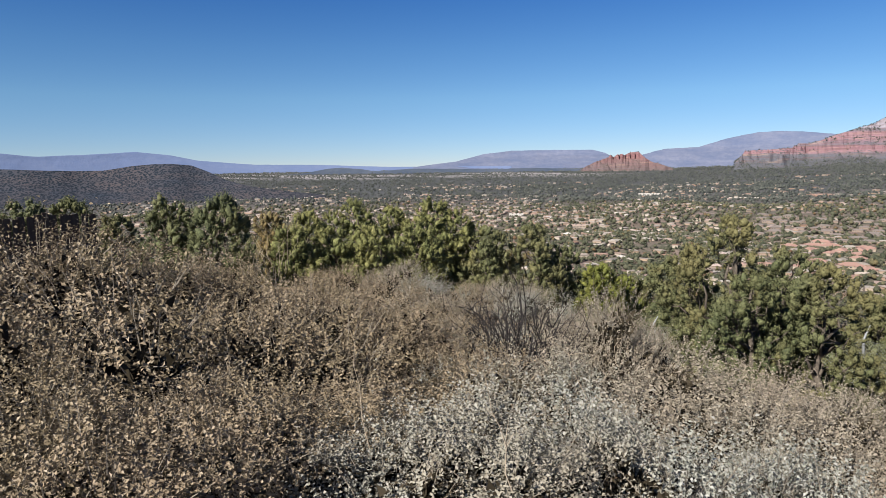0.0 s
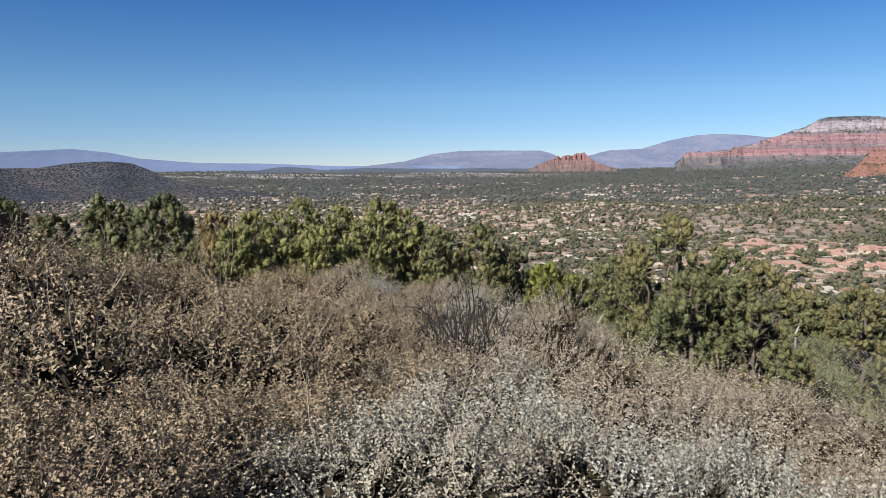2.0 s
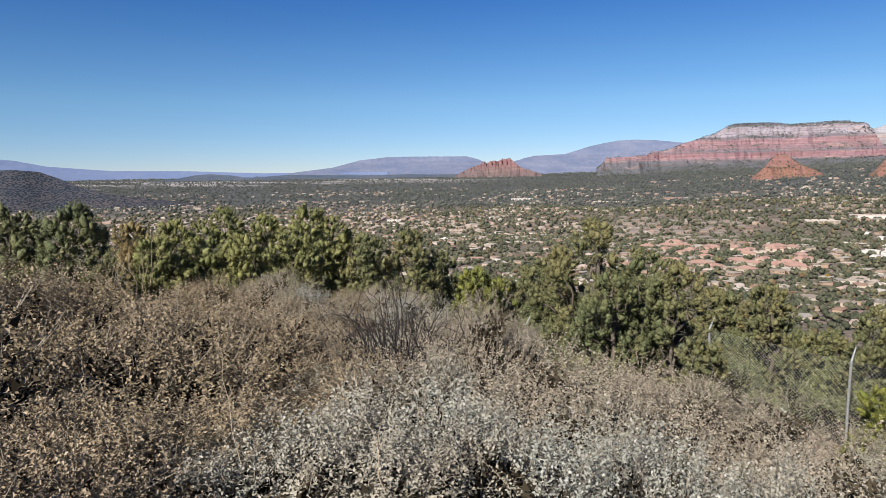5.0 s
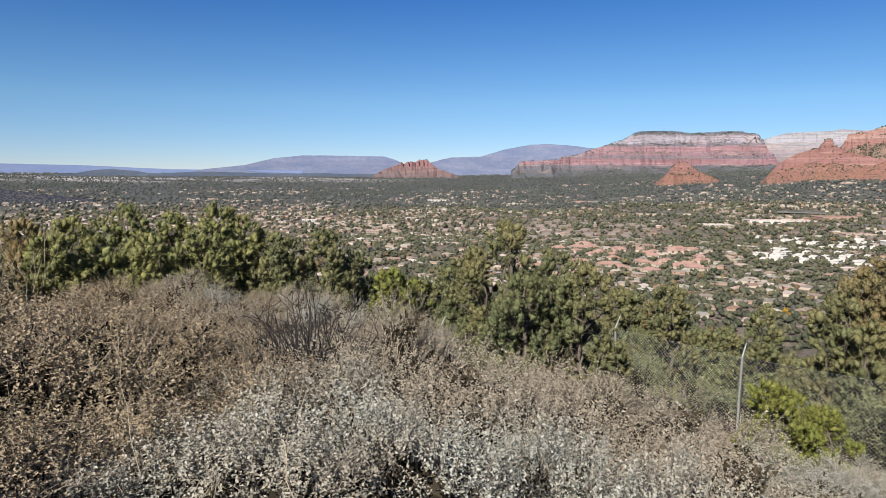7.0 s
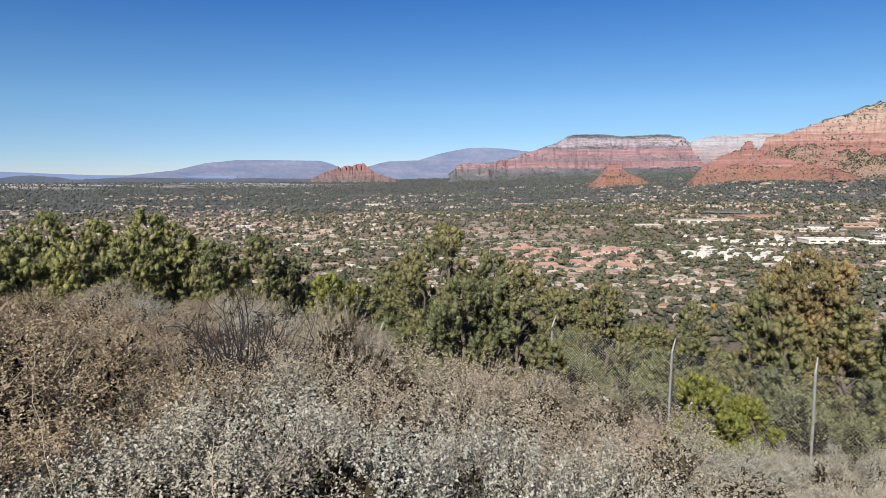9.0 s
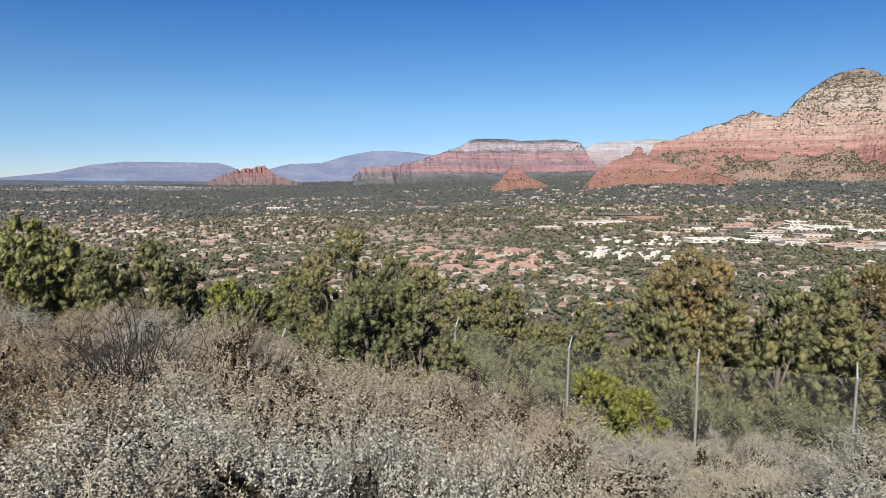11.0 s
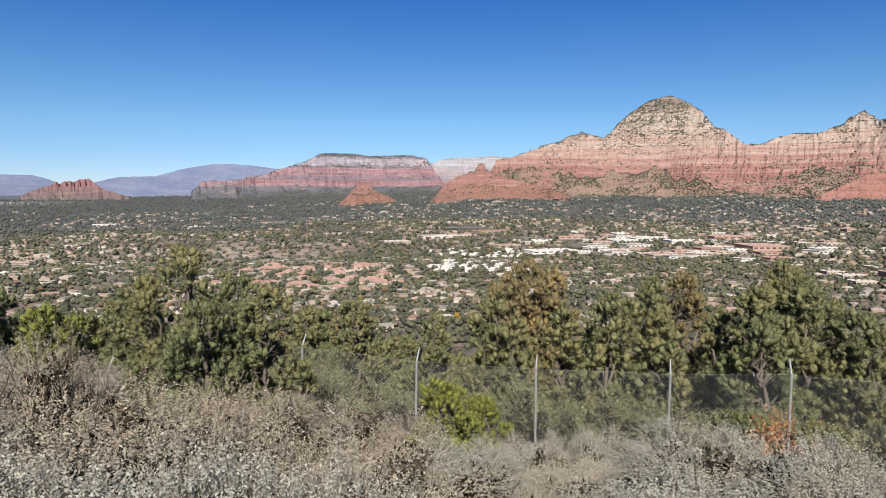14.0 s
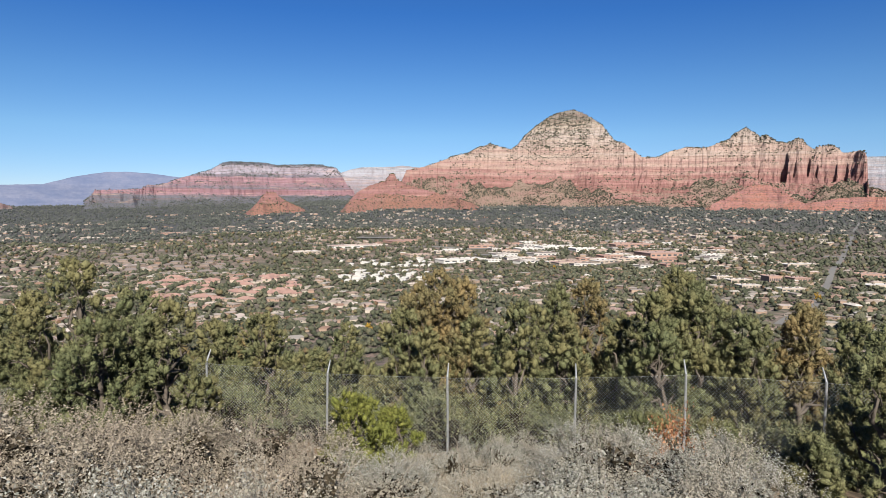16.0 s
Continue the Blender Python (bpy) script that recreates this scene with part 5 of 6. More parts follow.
# more junipers down the slope, four kinds repeated
SLOPE_KINDS = []
for k, (h, wd, mat) in enumerate(((4.2, 3.6, GREEN), (3.4, 3.4, DARK), (4.6, 3.4, GOLD), (3.2, 3.6, GREEN))):
    o = juniper("juniper_tree", "ragged juniper on the slope beyond the fence", 500 + k, 0, 0, h, wd, mat, clumps_=330, radius=0.17, size=0.10, blades=36, low=0.03, lobes=10)
    tagged(o, group="junipers on the slope")
    SLOPE_KINDS.append(o)
rgj = np.random.default_rng(29)
for k in range(46):
    az = -24 + 88 * (k + rgj.uniform(0, 1)) / 46
    r = rgj.uniform(24, 40) if k % 2 else rgj.uniform(38, 70)
    if az < -8:
        r = max(r, 34)
    x, y = by(az, r)
    s_ = rgj.uniform(0.8, 1.25)
    o = copy_thing(SLOPE_KINDS[k % 4], pose(x, y, float(ground_z(x, y)) - 0.15, 0, 0, rgj.uniform(0, 360)))
    o.scale = (s_ * 1.1, s_ * 1.1, s_)
for o in SLOPE_KINDS:
    for c in list(o.children_recursive) + [o]:
        bpy.data.objects.remove(c)


# ================= board fence at the viewpoint's side =================
def board_fence():
    root = thing("board_fence", "weathered brown board fence half hidden by junipers", "fence")
    k = Nodes("weathered_board", 0.9, 0.15)
    f = k.noise(1.0, 5.0, 0.7, k.place(24, 24, 3))
    k.colour(k.mix(f, (0.040, 0.029, 0.023), (0.111, 0.085, 0.065)))
    a, b = np.array(by(-64, 12.8)), np.array(by(-53.9, 13.4))
    n, rgb = 20, np.random.default_rng(81)
    d = (b - a) / n
    turn = math.degrees(math.atan2(d[1], d[0]))
    w = float(np.hypot(*d))
    for i in range(n):
        x, y = a + d * (i + 0.5)
        z = float(ground_z(x, y)) - 0.1
        h = 2.25 + rgb.normal(0, 0.02)
        o = part("board", mesh_np("board", *box(0, 0, h / 2, w - 0.015, 0.025, h), k.m), root)
        o.matrix_basis = pose(x, y, z, 0, rgb.normal(0, 0.5), turn)
    for zz in (0.4, 1.3):
        x, y = (a + b) / 2
        o = part("rail", mesh_np("rail", *box(0, -0.05, 0, w * n, 0.05, 0.09), k.m), root)
        o.matrix_basis = pose(x, y, float(ground_z(x, y)) + zz, 0, 0, turn)


def box(cx, cy, cz, sx, sy, sz):
    v = np.array([(cx + i * sx / 2, cy + j * sy / 2, cz + k * sz / 2) for k in (-1, 1) for i, j in ((-1, -1), (1, -1), (1, 1), (-1, 1))])
    return v, np.array([(0, 3, 2, 1), (4, 5, 6, 7), (0, 1, 5, 4), (1, 2, 6, 5), (2, 3, 7, 6), (3, 0, 4, 7)])


board_fence()

# ================= hillside and valley trees =================
def clumps(rg, n_blobs, m, size):
    """A small crown of angular leaf clumps for trees far down the hill."""
    pts = []
    for b in range(n_blobs):
        c = rg.normal(0, 0.24, 3) * np.array([1, 1, 0.8]) + np.array([0, 0, 0.5])
        p = unit(rg.normal(0, 1, (m, 3)))
        p[:, 2] = np.abs(p[:, 2]) * 1.2 - 0.3
        base = c + p * rg.uniform(0.18, 0.32) * rg.uniform(0.75, 1.1, (m, 1))
        q1 = base + rg.normal(0, size, (m, 3))
        q2 = base + rg.normal(0, size, (m, 3))
        pts.append(np.stack([base, q1, q2], 1).reshape(-1, 3))
    v = np.concatenate(pts)
    v[:, 2] = np.maximum(v[:, 2], 0.0)
    return v, np.arange(len(v)).reshape(-1, 3)


def scatter_trees(name, label, xy, sizes, protos, rg, mat="far_tree", flat=True):
    vs, fs, n = [], [], 0
    z = ground_z(xy[:, 0], xy[:, 1])
    which = rg.integers(len(protos), size=len(xy))
    turn = rg.uniform(0, 6.28, len(xy))
    for k, (pv, pf) in enumerate(protos):
        s = np.nonzero(which == k)[0]
        c, si = np.cos(turn[s])[:, None], np.sin(turn[s])[:, None]
        sz = sizes[s][:, None]
        v = np.stack([xy[s, 0:1] + sz * (pv[:, 0] * c - pv[:, 1] * si), xy[s, 1:2] + sz * (pv[:, 0] * si + pv[:, 1] * c), z[s][:, None] + sz * pv[:, 2] - 0.2], -1)
        f = pf[None] + (np.arange(len(s)) * len(pv))[:, None, None] + n
        vs.append(v.reshape(-1, 3))
        fs.append(f.reshape(-1, 3))
        n += len(s) * len(pv)
    ob = new(name, mesh_np(name, np.concatenate(vs), np.concatenate(fs), M[mat], flat))
    return tagged(ob, label, "trees", kind="stuff")


rgt = np.random.default_rng(21)


def spread(n, lo, hi):
    """Places over the valley floor."""
    az = rgt.uniform(-64, 66, n)
    r = np.sqrt(lo ** 2 + (hi ** 2 - lo ** 2) * rgt.random(n))
    return az, r


# ================= the town =================
def paint(name, stops, by_island=True):
    k = Nodes(name, 0.85, 0.2)
    c = k.ramp(k.island() if by_island else k.per_object(), stops)
    c = k.mix(k.span(k.noise(0.6, 4.0, 0.7), 0.4, 0.7, 0.0, 0.3), c, (0.144, 0.124, 0.105))
    return k.colour(c).m


STUCCO = [(0.0, (0.236, 0.177, 0.131)), (0.3, (0.209, 0.140, 0.105)), (0.6, (0.261, 0.215, 0.174)), (1.0, (0.314, 0.281, 0.242))]
TILE = [(0.0, (0.164, 0.098, 0.072)), (0.22, (0.183, 0.153, 0.131)), (0.40, (0.242, 0.212, 0.190)), (0.55, (0.131, 0.118, 0.108)), (0.72, (0.274, 0.252, 0.228)), (0.88, (0.215, 0.131, 0.108)), (1.0, (0.392, 0.373, 0.353))]
WALLS, ROOFS = paint("stucco", STUCCO), paint("roofing", TILE)
WALL_ONE, ROOF_ONE = paint("house_stucco", STUCCO, False), paint("house_roofing", TILE, False)


def plain(name, c, rough=0.7, worn=(0.196, 0.183, 0.164)):
    k = Nodes(name, rough, 0.25)
    return k.colour(k.mix(k.span(k.noise(0.25, 5.0, 0.7), 0.4, 0.75, 0.0, 0.35), c, worn)).m


ROOF_WHITE, ROOF_PINK, ROOF_RED, ROOF_GREY = plain("white_roof", (0.405, 0.392, 0.373)), plain("pink_roof", (0.287, 0.196, 0.170)), plain("red_tile_roof", (0.222, 0.131, 0.108)), plain("brown_grey_roof", (0.131, 0.111, 0.102), 0.7, (0.170, 0.153, 0.140))
WALL_TAN, WALL_BRICK, WALL_WHITE = plain("tan_stucco", (0.274, 0.222, 0.177)), plain("orange_stucco", (0.236, 0.144, 0.111)), plain("white_wall", (0.392, 0.373, 0.346))
GLASS, DOOR, ASPHALT = plain("dark_window", (0.026, 0.033, 0.040), 0.15), plain("brown_door", (0.118, 0.065, 0.040)), plain("asphalt", (0.111, 0.108, 0.105), 0.9, (0.144, 0.140, 0.137))


def house_shape(L, W, H, pitch, over=0.5):
    """Walls and a hipped roof with eaves, each a closed low shape."""
    hx, hy = L / 2, W / 2
    wall = np.array([(-hx, -hy, -2), (hx, -hy, -2), (hx, hy, -2), (-hx, hy, -2), (-hx, -hy, H), (hx, -hy, H), (hx, hy, H), (-hx, hy, H)])
    wf = np.array([(0, 1, 5, 4), (1, 2, 6, 5), (2, 3, 7, 6), (3, 0, 4, 7), (4, 5, 6, 7)])
    ox, oy, rz = hx + over, hy + over, H + pitch * hy + 0.15
    ridge = max(hx - hy * 0.8, 0.3)
    roof = np.array([(-ox, -oy, H - 0.15), (ox, -oy, H - 0.15), (ox, oy, H - 0.15), (-ox, oy, H - 0.15), (-ox, -oy, H + 0.12), (ox, -oy, H + 0.12), (ox, oy, H + 0.12), (-ox, oy, H + 0.12),
                     (-ridge, -0.3, rz), (ridge, -0.3, rz), (ridge, 0.3, rz), (-ridge, 0.3, rz)])
    rf = np.array([(0, 1, 5, 4), (1, 2, 6, 5), (2, 3, 7, 6), (3, 0, 4, 7), (4, 5, 9, 8), (5, 6, 10, 9), (6, 7, 11, 10), (7, 4, 8, 11), (8, 9, 10, 11), (3, 2, 1, 0)])
    return (wall, wf), (roof, rf)


def turned(v, x, y, z, a):
    c, s = math.cos(a), math.sin(a)
    return np.stack([x + v[:, 0] * c - v[:, 1] * s, y + v[:, 0] * s + v[:, 1] * c, z + v[:, 2]], 1)


TAKEN = []


def house_proto(L, W, H, pitch, wall_mat, roof_mat, label, group, name="house", wing=0.0):
    """One house with its roof, windows, door and chimney; copies share its meshes."""
    root = thing(name, label, "house", pose(0, 0, -500), group)
    (wv, wf), (rv, rf) = house_shape(L, W, H, pitch)
    wall, roof = [(wv, wf)], [(rv, rf)]
    if wing:
        (av, af), (bv, bf) = house_shape(W * 0.8, W * 0.7, H * 0.95, pitch)
        wall.append((av + (L * 0.25, -W * wing, 0), af))
        roof.append((bv + (L * 0.25, -W * wing, -0.05), bf))
    part("wall", mesh_np("wall", *joined(wall), wall_mat), root)
    rf_ob = part("roof", mesh_np("roof", *joined(roof), roof_mat), root)
    part("chimney", mesh_np("chimney", *box(-L * 0.2, W * 0.15, H + pitch * W * 0.3 + 0.5, 0.9, 0.9, 1.6), wall_mat), rf_ob)
    for i, u in enumerate((-0.36, -0.16, 0.36)):
        for sgn in (-1, 1):
            if wing and sgn < 0 and u > 0:
                continue
            part("window", mesh_np("window", *box(L * u, sgn * W / 2, H * 0.55, 1.9, 0.16, 1.3), GLASS), root)
    part("door", mesh_np("door", *box(L * 0.02, -W / 2, 1.0, 1.1, 0.2, 2.1), DOOR), root)
    return root


def place(az, el=None, r=None):
    """A spot on the valley floor seen at this azimuth and elevation."""
    if r is None:
        rr = np.linspace(450, 3300, 1500)
        x, y = polar(az, rr)
        e = np.degrees(np.arctan2(ground_z(x, y) - EYE, rr))
        r = float(rr[np.argmax(e >= el)])
    x, y = by(az, r)
    return x, y, float(ground_z(x, y)), r


def set_houses():
    rg = np.random.default_rng(44)
    kinds = [house_proto(17, 11, 3.4, 0.28, WALL_ONE, ROOF_ONE, "low stucco house with a hipped roof among trees", "houses of the town", wing=0.6),
             house_proto(21, 12, 3.6, 0.22, WALL_ONE, ROOF_ONE, "low stucco house with a hipped roof among trees", "houses of the town"),
             house_proto(15, 12, 4.2, 0.04, WALL_ONE, ROOF_ONE, "flat-roofed stucco house among trees", "houses of the town", wing=0.55)]
    red = house_proto(22, 15, 4.0, 0.42, WALL_TAN, ROOF_RED, "stucco house with a red tile roof", "red-roofed houses", wing=0.5)
    grey = house_proto(24, 14, 4.6, 0.34, plain("brown_stucco", (0.150, 0.115, 0.094), 0.7, (0.170, 0.144, 0.131)), ROOF_GREY, "brown-grey hipped house in a close estate", "grey-roofed houses")
    white = house_proto(15, 6, 3.0, 0.12, WALL_WHITE, ROOF_WHITE, "white mobile home in a close row", "mobile homes", "mobile_home")

    def drop(proto, x, y, turn, s=1.0):
        ob = copy_thing(proto, pose(x, y, float(ground_z(x, y)), 0, 0, turn))
        ob.scale = (s, s, s)
        TAKEN.append((x, y, 7.0 * s))
        TAKEN.append((x * (1 - 10 / math.hypot(x, y)), y * (1 - 10 / math.hypot(x, y)), 5.5 * s))

    for _ in range(38):
        x, y, z, r = place(rg.uniform(1.5, 13.5), rg.uniform(-8.4, -6.2))
        drop(red, x, y, rg.uniform(0, 180), rg.uniform(0.75, 1.05))
    for _ in range(110):
        x, y, z, r = place(rg.uniform(-0.5, 9.6), rg.uniform(-6.1, -4.2))
        if not any((x - a) ** 2 + (y - b) ** 2 < 24 ** 2 for a, b, _ in TAKEN):
            drop(grey, x, y, rg.uniform(-25, 25), rg.uniform(0.65, 0.95))
    for _ in range(60):
        x, y, z, r = place(rg.uniform(17.5, 25.5), rg.uniform(-6.9, -4.9))
        drop(white, x, y, 60 + rg.normal(0, 6), rg.uniform(1.0, 1.5))
    made = 0
    while made < 190:
        az, r = rg.uniform(-40, 66), math.sqrt(rg.uniform(470 ** 2, 930 ** 2))
        x, y = by(az, r)
        if any((x - a) ** 2 + (y - b) ** 2 < 22 ** 2 for a, b, _ in TAKEN):
            continue
        drop(kinds[rg.integers(3)], x, y, rg.uniform(0, 180), rg.uniform(0.65, 1.0))
        made += 1
    for proto in kinds + [red, grey, white]:
        for o in list(proto.children_recursive) + [proto]:
            bpy.data.objects.remove(o)


set_houses()


def hall(az, el, L, W, H, turn, wall_mat, roof_mat, label, bays=6):
    """A flat-roofed shop or office with a parapet and a row of glazed bays."""
    L, W, H = L * 0.85, W * 1.1, H * 0.54
    x, y, z, r = place(az, el)
    root = thing("commercial_building", label, "building", pose(x, y, z, 0, 0, turn))
    part("wall", mesh_np("wall", *joined([box(0, 0, H / 2 - 1, L, W, H + 2)]), wall_mat), root)
    roof = part("roof", mesh_np("roof", *box(0, 0, H + 0.2, L + 1.2, W + 1.2, 0.5), roof_mat), root)
    for sgn in (-1, 1):
        part("parapet", mesh_np("parapet", *box(0, sgn * (W / 2 + 0.4), H + 0.7, L + 1.3, 0.5, 0.9), wall_mat), root)
    for k in range(3):
        part("roof_unit", mesh_np("roof_unit", *box(L * (k - 1) * 0.27, W * 0.1, H + 1.2, 3.2, 2.4, 1.6), ROOF_GREY), roof)
    for k in range(bays):
        u = (k + 0.5) / bays - 0.5
        part("window", mesh_np("window", *box(L * u, -W / 2, H * 0.42, L / bays * 0.6, 0.3, H * 0.5), GLASS), root)
    TAKEN.extend((x + k * L * 0.3 * math.cos(radians(turn)), y + k * L * 0.3 * math.sin(radians(turn)), W * 0.55) for k in (-1, 0, 1))
    TAKEN.extend((x * (1 - 22 / r) + k * L * 0.3 * math.cos(radians(turn)), y * (1 - 22 / r) + k * L * 0.3 * math.sin(radians(turn)), 8) for k in (-1.4, -0.7, 0, 0.7, 1.4))


# azimuth, elevation, length, width, height, turn, wall and roof
SHOPS = [
    (27.9, -5.05, 112, 30, 8, 4, WALL_WHITE, ROOF_WHITE), (33.8, -4.0, 70, 36, 7, -4, WALL_WHITE, ROOF_WHITE), (36.2, -3.8, 110, 40, 8, -8, WALL_WHITE, ROOF_WHITE), (38.4, -3.95, 62, 34, 8, -10, WALL_WHITE, ROOF_WHITE),
    (35.0, -4.4, 70, 30, 7, -4, WALL_WHITE, ROOF_GREY), (31.6, -4.5, 60, 30, 7, -2, WALL_WHITE, ROOF_GREY), (44.5, -4.25, 84, 56, 12, -12, WALL_BRICK, ROOF_PINK), (42.4, -3.5, 120, 28, 8, -10, WALL_BRICK, ROOF_PINK),
    (37.1, -5.15, 66, 34, 7, -6, WALL_TAN, ROOF_PINK), (40.6, -4.5, 50, 26, 7, -8, WALL_BRICK, ROOF_RED), (19.0, -3.85, 165, 34, 9, 6, WALL_WHITE, ROOF_PINK), (23.0, -3.4, 110, 50, 7, 4, WALL_BRICK, ROOF_RED),
    (14.5, -4.3, 70, 30, 6, 8, WALL_TAN, ROOF_WHITE), (24.2, -4.6, 60, 24, 6, 4, WALL_TAN, ROOF_PINK), (45.2, -3.3, 60, 20, 7, 40, WALL_WHITE, ROOF_WHITE),
]
OFFICES = [
    (54.8, -4.7, 72, 22, 8, -15, WALL_TAN, ROOF_WHITE), (53.0, -5.95, 24, 20, 15, -20, WALL_BRICK, ROOF_PINK), (49.4, -5.9, 30, 16, 6, -18, WALL_TAN, ROOF_WHITE), (50.6, -6.1, 40, 18, 6, -18, WALL_TAN, ROOF_WHITE),
    (51.4, -6.5, 36, 16, 6, -18, WALL_TAN, ROOF_WHITE), (54.8, -5.8, 30, 22, 9, -20, WALL_BRICK, ROOF_PINK), (54.4, -6.6, 40, 16, 6, -24, WALL_TAN, ROOF_WHITE), (59.4, -5.2, 50, 22, 8, -24, WALL_BRICK, ROOF_PINK), (60.5, -5.9, 80, 24, 7, -24, WALL_TAN, ROOF_WHITE),
    (50.4, -2.7, 40, 22, 9, -14, WALL_BRICK, ROOF_PINK), (47.6, -2.7, 36, 20, 8, -14, WALL_TAN, ROOF_WHITE),
]
OUTLIERS = [
    (-8.5, -2.6, 90, 26, 6, 10, WALL_WHITE, ROOF_WHITE), (-1.5, -2.9, 110, 30, 6, 8, WALL_TAN, ROOF_WHITE), (4.0, -2.6, 70, 26, 6, 8, WALL_BRICK, ROOF_PINK),
    (-14.5, -5.3, 44, 24, 5, 14, WALL_TAN, ROOF_PINK), (-19.6, -4.3, 40, 22, 5, 18, WALL_WHITE, ROOF_WHITE), (9.5, -3.6, 80, 26, 6, 6, WALL_TAN, ROOF_PINK),
]
for az, el, L, W, H, turn, wm, rm in SHOPS + OFFICES + OUTLIERS:
    white = rm is ROOF_WHITE
    hall(az, el, L, W, H, turn, wm, rm, "long flat-roofed building with a %s roof" % ("white" if white else "red-brown" if rm is ROOF_RED else "pinkish" if rm is ROOF_PINK else "grey"))


rgh = np.random.default_rng(71)
for _ in range(52):
    az, el = rgh.uniform(26, 50), rgh.uniform(-5.2, -3.2)
    wm, rm = ((WALL_WHITE, ROOF_WHITE), (WALL_TAN, ROOF_PINK), (WALL_BRICK, ROOF_RED), (WALL_WHITE, ROOF_GREY), (WALL_TAN, ROOF_WHITE))[rgh.integers(5)]
    hall(az, el, rgh.uniform(24, 70), rgh.uniform(14, 30), rgh.uniform(4, 7), rgh.uniform(-20, 10), wm, rm, "flat-roofed shop building with a %s roof" % ("white" if rm is ROOF_WHITE else "red-brown" if rm is ROOF_RED else "pinkish" if rm is ROOF_PINK else "grey"), 4)


def road(name, spots, wide, label="grey asphalt road winding between trees"):
    """A strip of asphalt laid on the land through spots given as azimuth and distance."""
    c = np.array([by(*s) for s in spots])
    t = np.linspace(0, len(c) - 1, len(c) * 14)
    x, y = np.interp(t, np.arange(len(c)), c[:, 0]), np.interp(t, np.arange(len(c)), c[:, 1])
    for _ in range(6):
        x[1:-1], y[1:-1] = (x[:-2] + x[1:-1] + x[2:]) / 3, (y[:-2] + y[1:-1] + y[2:]) / 3
    d = unit(np.stack([np.gradient(x), np.gradient(y)], 1))
    v = []
    for k in (-0.5, 0.5):
        px, py = x - d[:, 1] * wide * k, y + d[:, 0] * wide * k
        v.append(np.stack([px, py, ground_z(px, py) + 0.5], 1))
    n = len(x)
    v = np.concatenate(v)
    i = np.arange(n - 1)
    f = np.stack([i, i + n, i + n + 1, i + 1], 1)
    TAKEN.extend((a, b, wide * 0.9) for a, b in zip(x, y))
    tagged(new(name, mesh_np(name, v, f, ASPHALT, False)), label, "road", kind="structure")


road("road", [(a_, place(a_, e_)[3]) for a_, e_ in ((53.6, -9.27), (54.5, -8.55), (55.96, -7.78), (56.8, -6.0), (57.13, -4.72), (57.98, -3.2), (58.29, -2.15), (58.76, -1.1))], 9)
road("road", [(10, 1750), (20, 1560), (30, 1480), (40, 1480), (50, 1500), (60, 1560)], 13, "wide asphalt highway past the shops")
road("road", [(41.5, 1900), (41.0, 2200), (42.5, 2600)], 8)
road("road", [(-30, 2100), (-15, 1850), (0, 1760), (10, 1750)], 10)
CAR_PARKS = []
for az, el, w, d in ((42.4, -3.35, 60, 50), (20.5, -3.05, 120, 40), (35.5, -3.75, 110, 30), (31.0, -4.5, 90, 24)):
    x, y, z, r = place(az, el)
    v, f = box(0, 0, 0.6, w, d, 0.5)
    vv = turned(v, x, y, z, radians(-az))
    tagged(new("car_park", mesh_np("car_park", vv, f, ASPHALT)), "open asphalt car park between flat-roofed shops", "car park", kind="structure")
    TAKEN.append((x, y, w * 0.45))
    CAR_PARKS.append((x, y, z + 0.85, w, d, -az))


def parked_car(label, coat):
    """A saloon car: bodywork, glazed cabin and four wheels."""
    root = thing("parked_car", label, "car", pose(0, 0, -500), "cars in the car parks")

    def slab(profile, wide):
        p = np.array(profile)
        n = len(p)
        v = np.concatenate([np.stack([p[:, 0], np.full(n, sgn * wide / 2), p[:, 1]], 1) for sgn in (-1, 1)])
        f = [(i, (i + 1) % n, n + (i + 1) % n, n + i) for i in range(n)]
        bm = bmesh.new()
        vs = [bm.verts.new(c) for c in v]
        for q in f:
            bm.faces.new([vs[i] for i in q])
        bm.faces.new([vs[i] for i in range(n - 1, -1, -1)])
        bm.faces.new([vs[n + i] for i in range(n)])
        return bm
    part("body", bm_mesh("body", slab([(-2.2, 0.3), (2.2, 0.3), (2.25, 0.65), (1.1, 0.9), (-2.0, 0.95), (-2.25, 0.7)], 1.75), coat), root)
    part("cabin", bm_mesh("cabin", slab([(-1.6, 0.94), (1.0, 0.9), (0.4, 1.38), (-1.0, 1.42)], 1.5), GLASS), root)
    for wx in (-1.4, 1.4):
        for wy in (-0.8, 0.8):
            part("wheel", mesh_np("wheel", *tube([(wx, wy - 0.1, 0.32), (wx, wy, 0.32), (wx, wy + 0.1, 0.32)], [0.32] * 3, 10), GLASS, False), root)
    return root


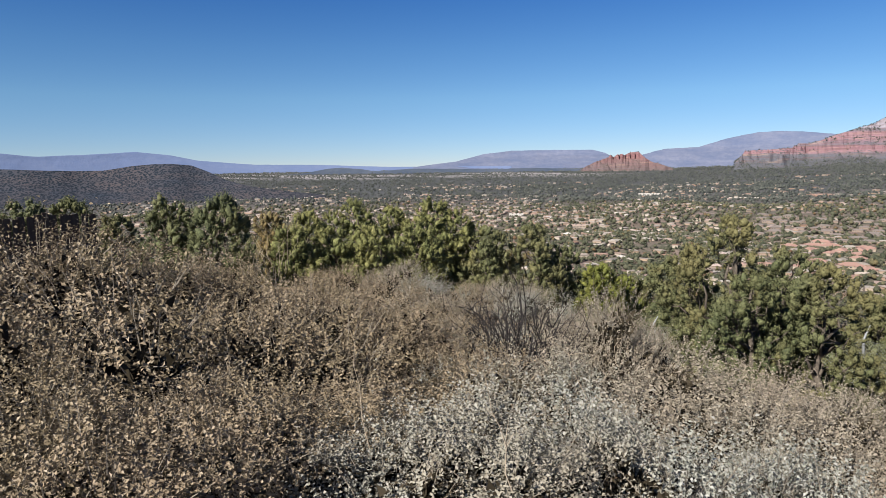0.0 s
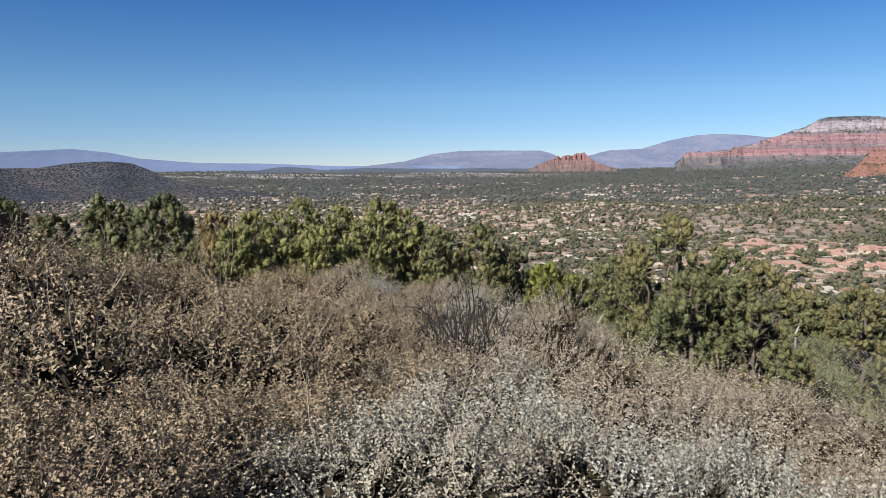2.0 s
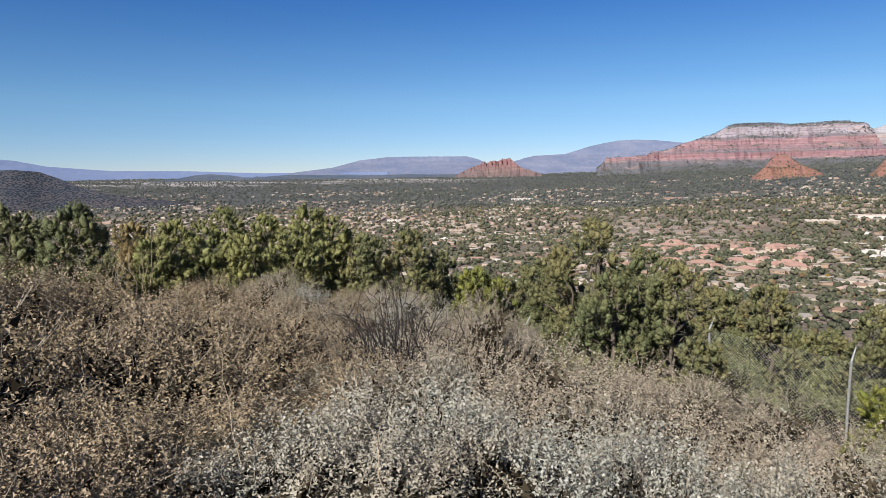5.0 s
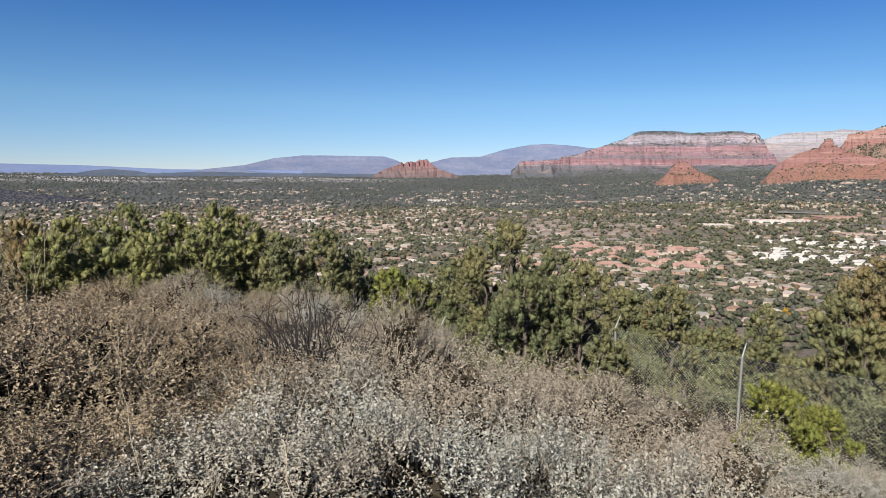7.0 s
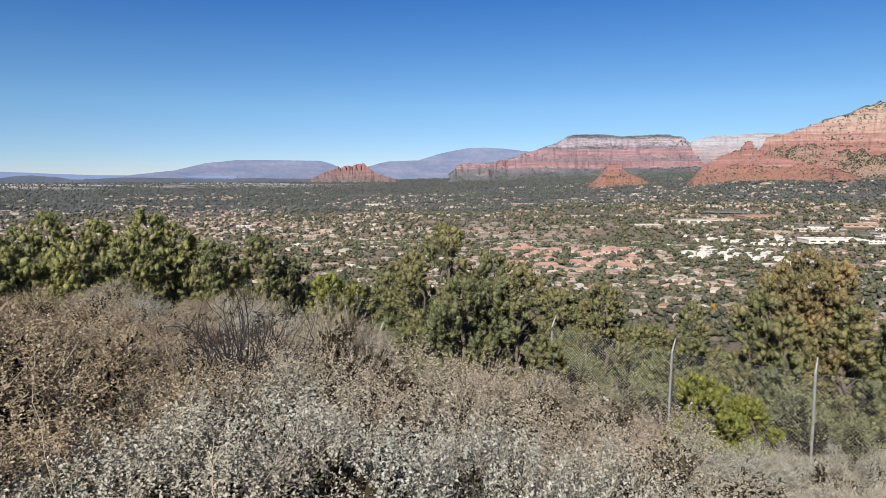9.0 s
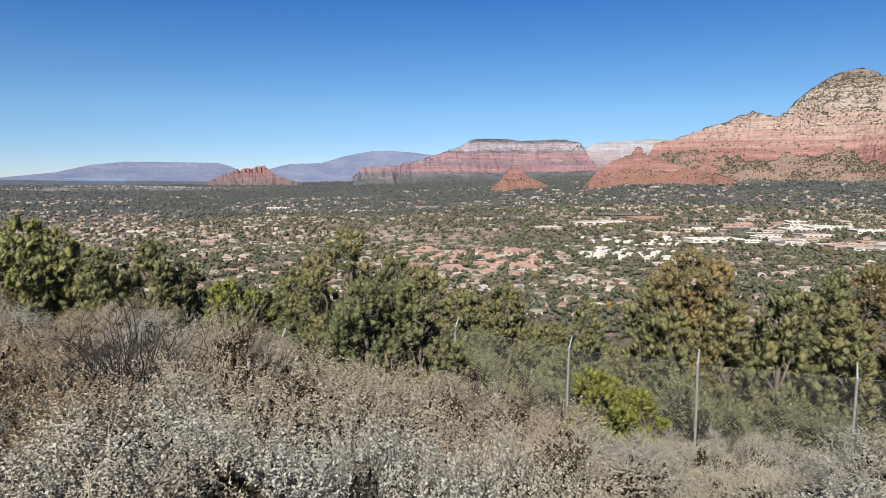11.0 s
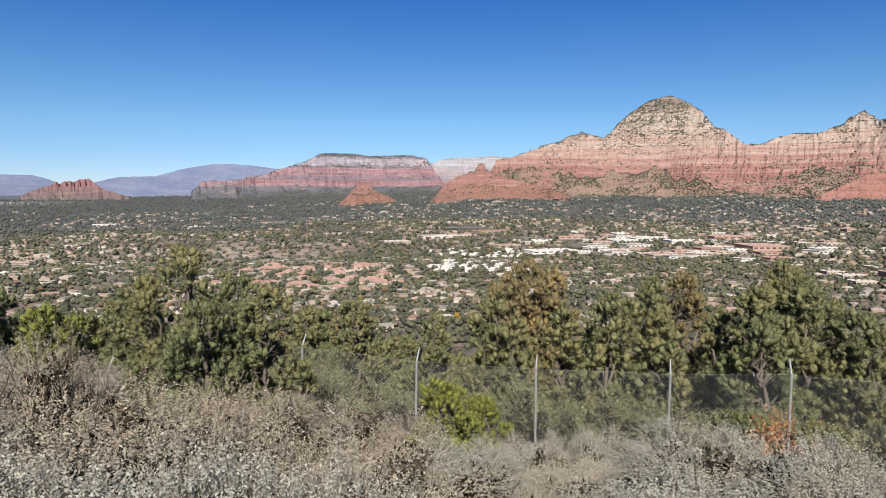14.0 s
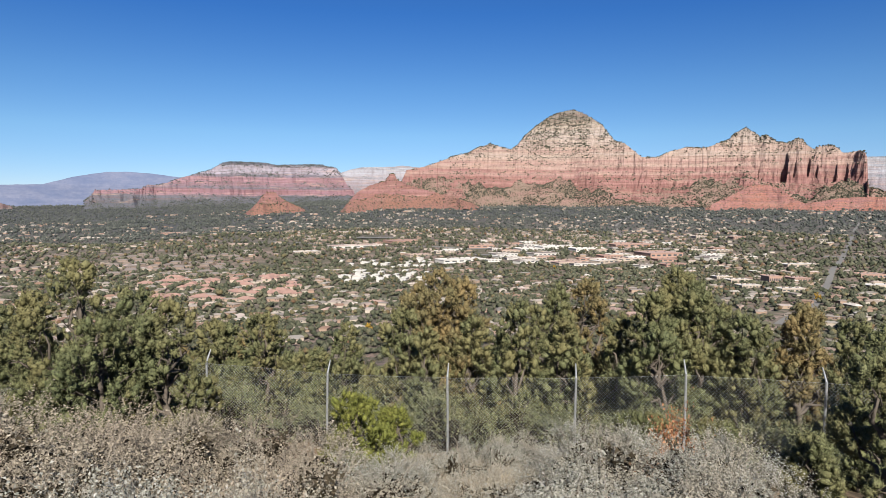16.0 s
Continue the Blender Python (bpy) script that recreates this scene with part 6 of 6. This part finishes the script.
def park_cars():
    rg = np.random.default_rng(91)
    kinds = [parked_car(f"{c} car parked in a row on the asphalt", plain("car_paint_" + c, rgb, 0.3)) for c, rgb in (("white", (0.392, 0.392, 0.392)), ("dark grey", (0.033, 0.033, 0.036)), ("silver", (0.228, 0.236, 0.242)), ("dark red", (0.105, 0.019, 0.019)))]
    for x, y, z, w, d, turn in CAR_PARKS:
        c, sn = math.cos(radians(turn)), math.sin(radians(turn))
        for _ in range(12):
            u, v = (rg.integers(-8, 9) / 18) * w, (rg.integers(-2, 3) / 6) * d
            copy_thing(kinds[rg.integers(4)], pose(x + u * c - v * sn, y + u * sn + v * c, z, 0, 0, turn + 90 + rg.normal(0, 2)))
    for proto in kinds:
        for o in list(proto.children_recursive) + [proto]:
            bpy.data.objects.remove(o)


park_cars()


def clear(x, y, grow=0.0):
    ok = np.ones(len(x), bool)
    for a, b, c in TAKEN:
        ok &= (x - a) ** 2 + (y - b) ** 2 > (c + grow) ** 2
    return ok


def far_houses():
    rg = np.random.default_rng(33)
    walls, roofs = [], []
    az, r = spread(15500, 480, 3150)
    x, y = polar(az, r)
    dens = vnoise(x / 260 + 9, y / 260, 13)
    ok = (rg.random(len(x)) < np.clip(0.14 + 1.3 * (dens - 0.28), 0.05, 1) * np.where(r > 2500, 0.3, np.where(r > 1900, 0.6, 1.0))) & clear(x, y, 6)
    for X, Y in zip(x[ok], y[ok]):
        L, W, H = rg.uniform(9, 18), rg.uniform(7, 11), rg.uniform(2.6, 3.8)
        (wv, wf), (rv, rf) = house_shape(L, W, H, rg.choice([0.03, 0.25, 0.4]))
        a, z = rg.uniform(0, 3.14), float(ground_z(X, Y))
        walls.append((turned(wv, X, Y, z, a), wf))
        roofs.append((turned(rv, X, Y, z, a), rf))
    root = thing("distant_houses", "scattered low stucco houses across the valley", "houses", kind="stuff")
    part("walls", mesh_np("walls", *joined(walls), WALLS), root)
    part("roofs", mesh_np("roofs", *joined(roofs), ROOFS), root)


far_houses()

# ================= trees of the hillside and the valley =================
n = 620
az, r = rgt.uniform(-76, 76, n), 60 + 390 * rgt.random(n) ** 0.8
x, y = polar(az, r)
scatter_trees("hillside_trees", "junipers and pinyons covering the hillside below", np.stack([x, y], 1), rgt.uniform(2.6, 4.8, n), [clumps(rgt, 9, 34, 0.07) for i in range(5)], rgt)
n = 420
az, r = rgt.uniform(-40, 70, n), 23 + 42 * rgt.random(n)
keep = r > np.where(az < 8, 32, 24)
x, y = polar(az[keep], r[keep])
scatter_trees("hillside_brush", "low brush and small junipers below the fence", np.stack([x, y], 1), rgt.uniform(1.0, 2.2, keep.sum()), [clumps(rgt, 7, 60, 0.05) for i in range(5)], rgt, "grey_leaf")
def grove(rg, blobs=3):
    """A crown of several lumps."""
    return joined([(np.asarray(v) * rg.uniform(0.55, 0.85) + np.append(rg.normal(0, 0.22, 2), rg.uniform(0, 0.25)), f) for v, f in (blob(rg, 3, 6) for _ in range(blobs))])


az, r = spread(33000, 430, 1250)
x, y = polar(az, r)
k = clear(x, y) & (rgt.random(len(x)) < 0.30 + 0.85 * vnoise(x / 45, y / 45, 8))
scatter_trees("valley_trees", "dark green trees between the houses", np.stack([x[k], y[k]], 1), rgt.uniform(3.6, 9.0, k.sum()) * rgt.uniform(0.55, 1.15, k.sum()), [grove(rgt, 2) for i in range(12)], rgt, flat=False)
az, r = spread(84000, 1200, 4700)
az2, r2 = rgt.uniform(-64, 66, 34000), np.sqrt(rgt.uniform(1200 ** 2, 3000 ** 2, 34000))
az, r = np.append(az, az2[az2 > -20]), np.append(r, r2[az2 > -20])
x, y = polar(az, r)
wood = vnoise(x / 160, y / 160, 7)
keep = (rgt.random(len(x)) < 0.3 + 0.9 * wood) & clear(x, y)
x, y, r = x[keep], y[keep], r[keep]
size = rgt.uniform(4, 11, len(x)) * rgt.uniform(0.6, 1.1, len(x))
# trees past 2000 m take the material with haze in its colour
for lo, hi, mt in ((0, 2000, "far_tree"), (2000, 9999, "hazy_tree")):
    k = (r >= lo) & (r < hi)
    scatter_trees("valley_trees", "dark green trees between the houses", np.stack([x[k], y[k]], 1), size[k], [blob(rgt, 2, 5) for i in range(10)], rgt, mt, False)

# cottonwoods in autumn leaf among the houses
for az, el, h in ((56.2, -7.2, 9.0), (19.9, -11.0, 6.0), (36.0, -5.6, 6.0), (15.2, -8.6, 5.5)):
    x, y, z, r = place(az, el)
    juniper("cottonwood_tree", "yellow autumn cottonwood among the houses", int(700 + az), x, y, h, h * 0.8, M["autumn_leaf"], clumps_=60, radius=0.8, size=0.5, blades=26, lobes=8, low=0.2, peak=0.6)
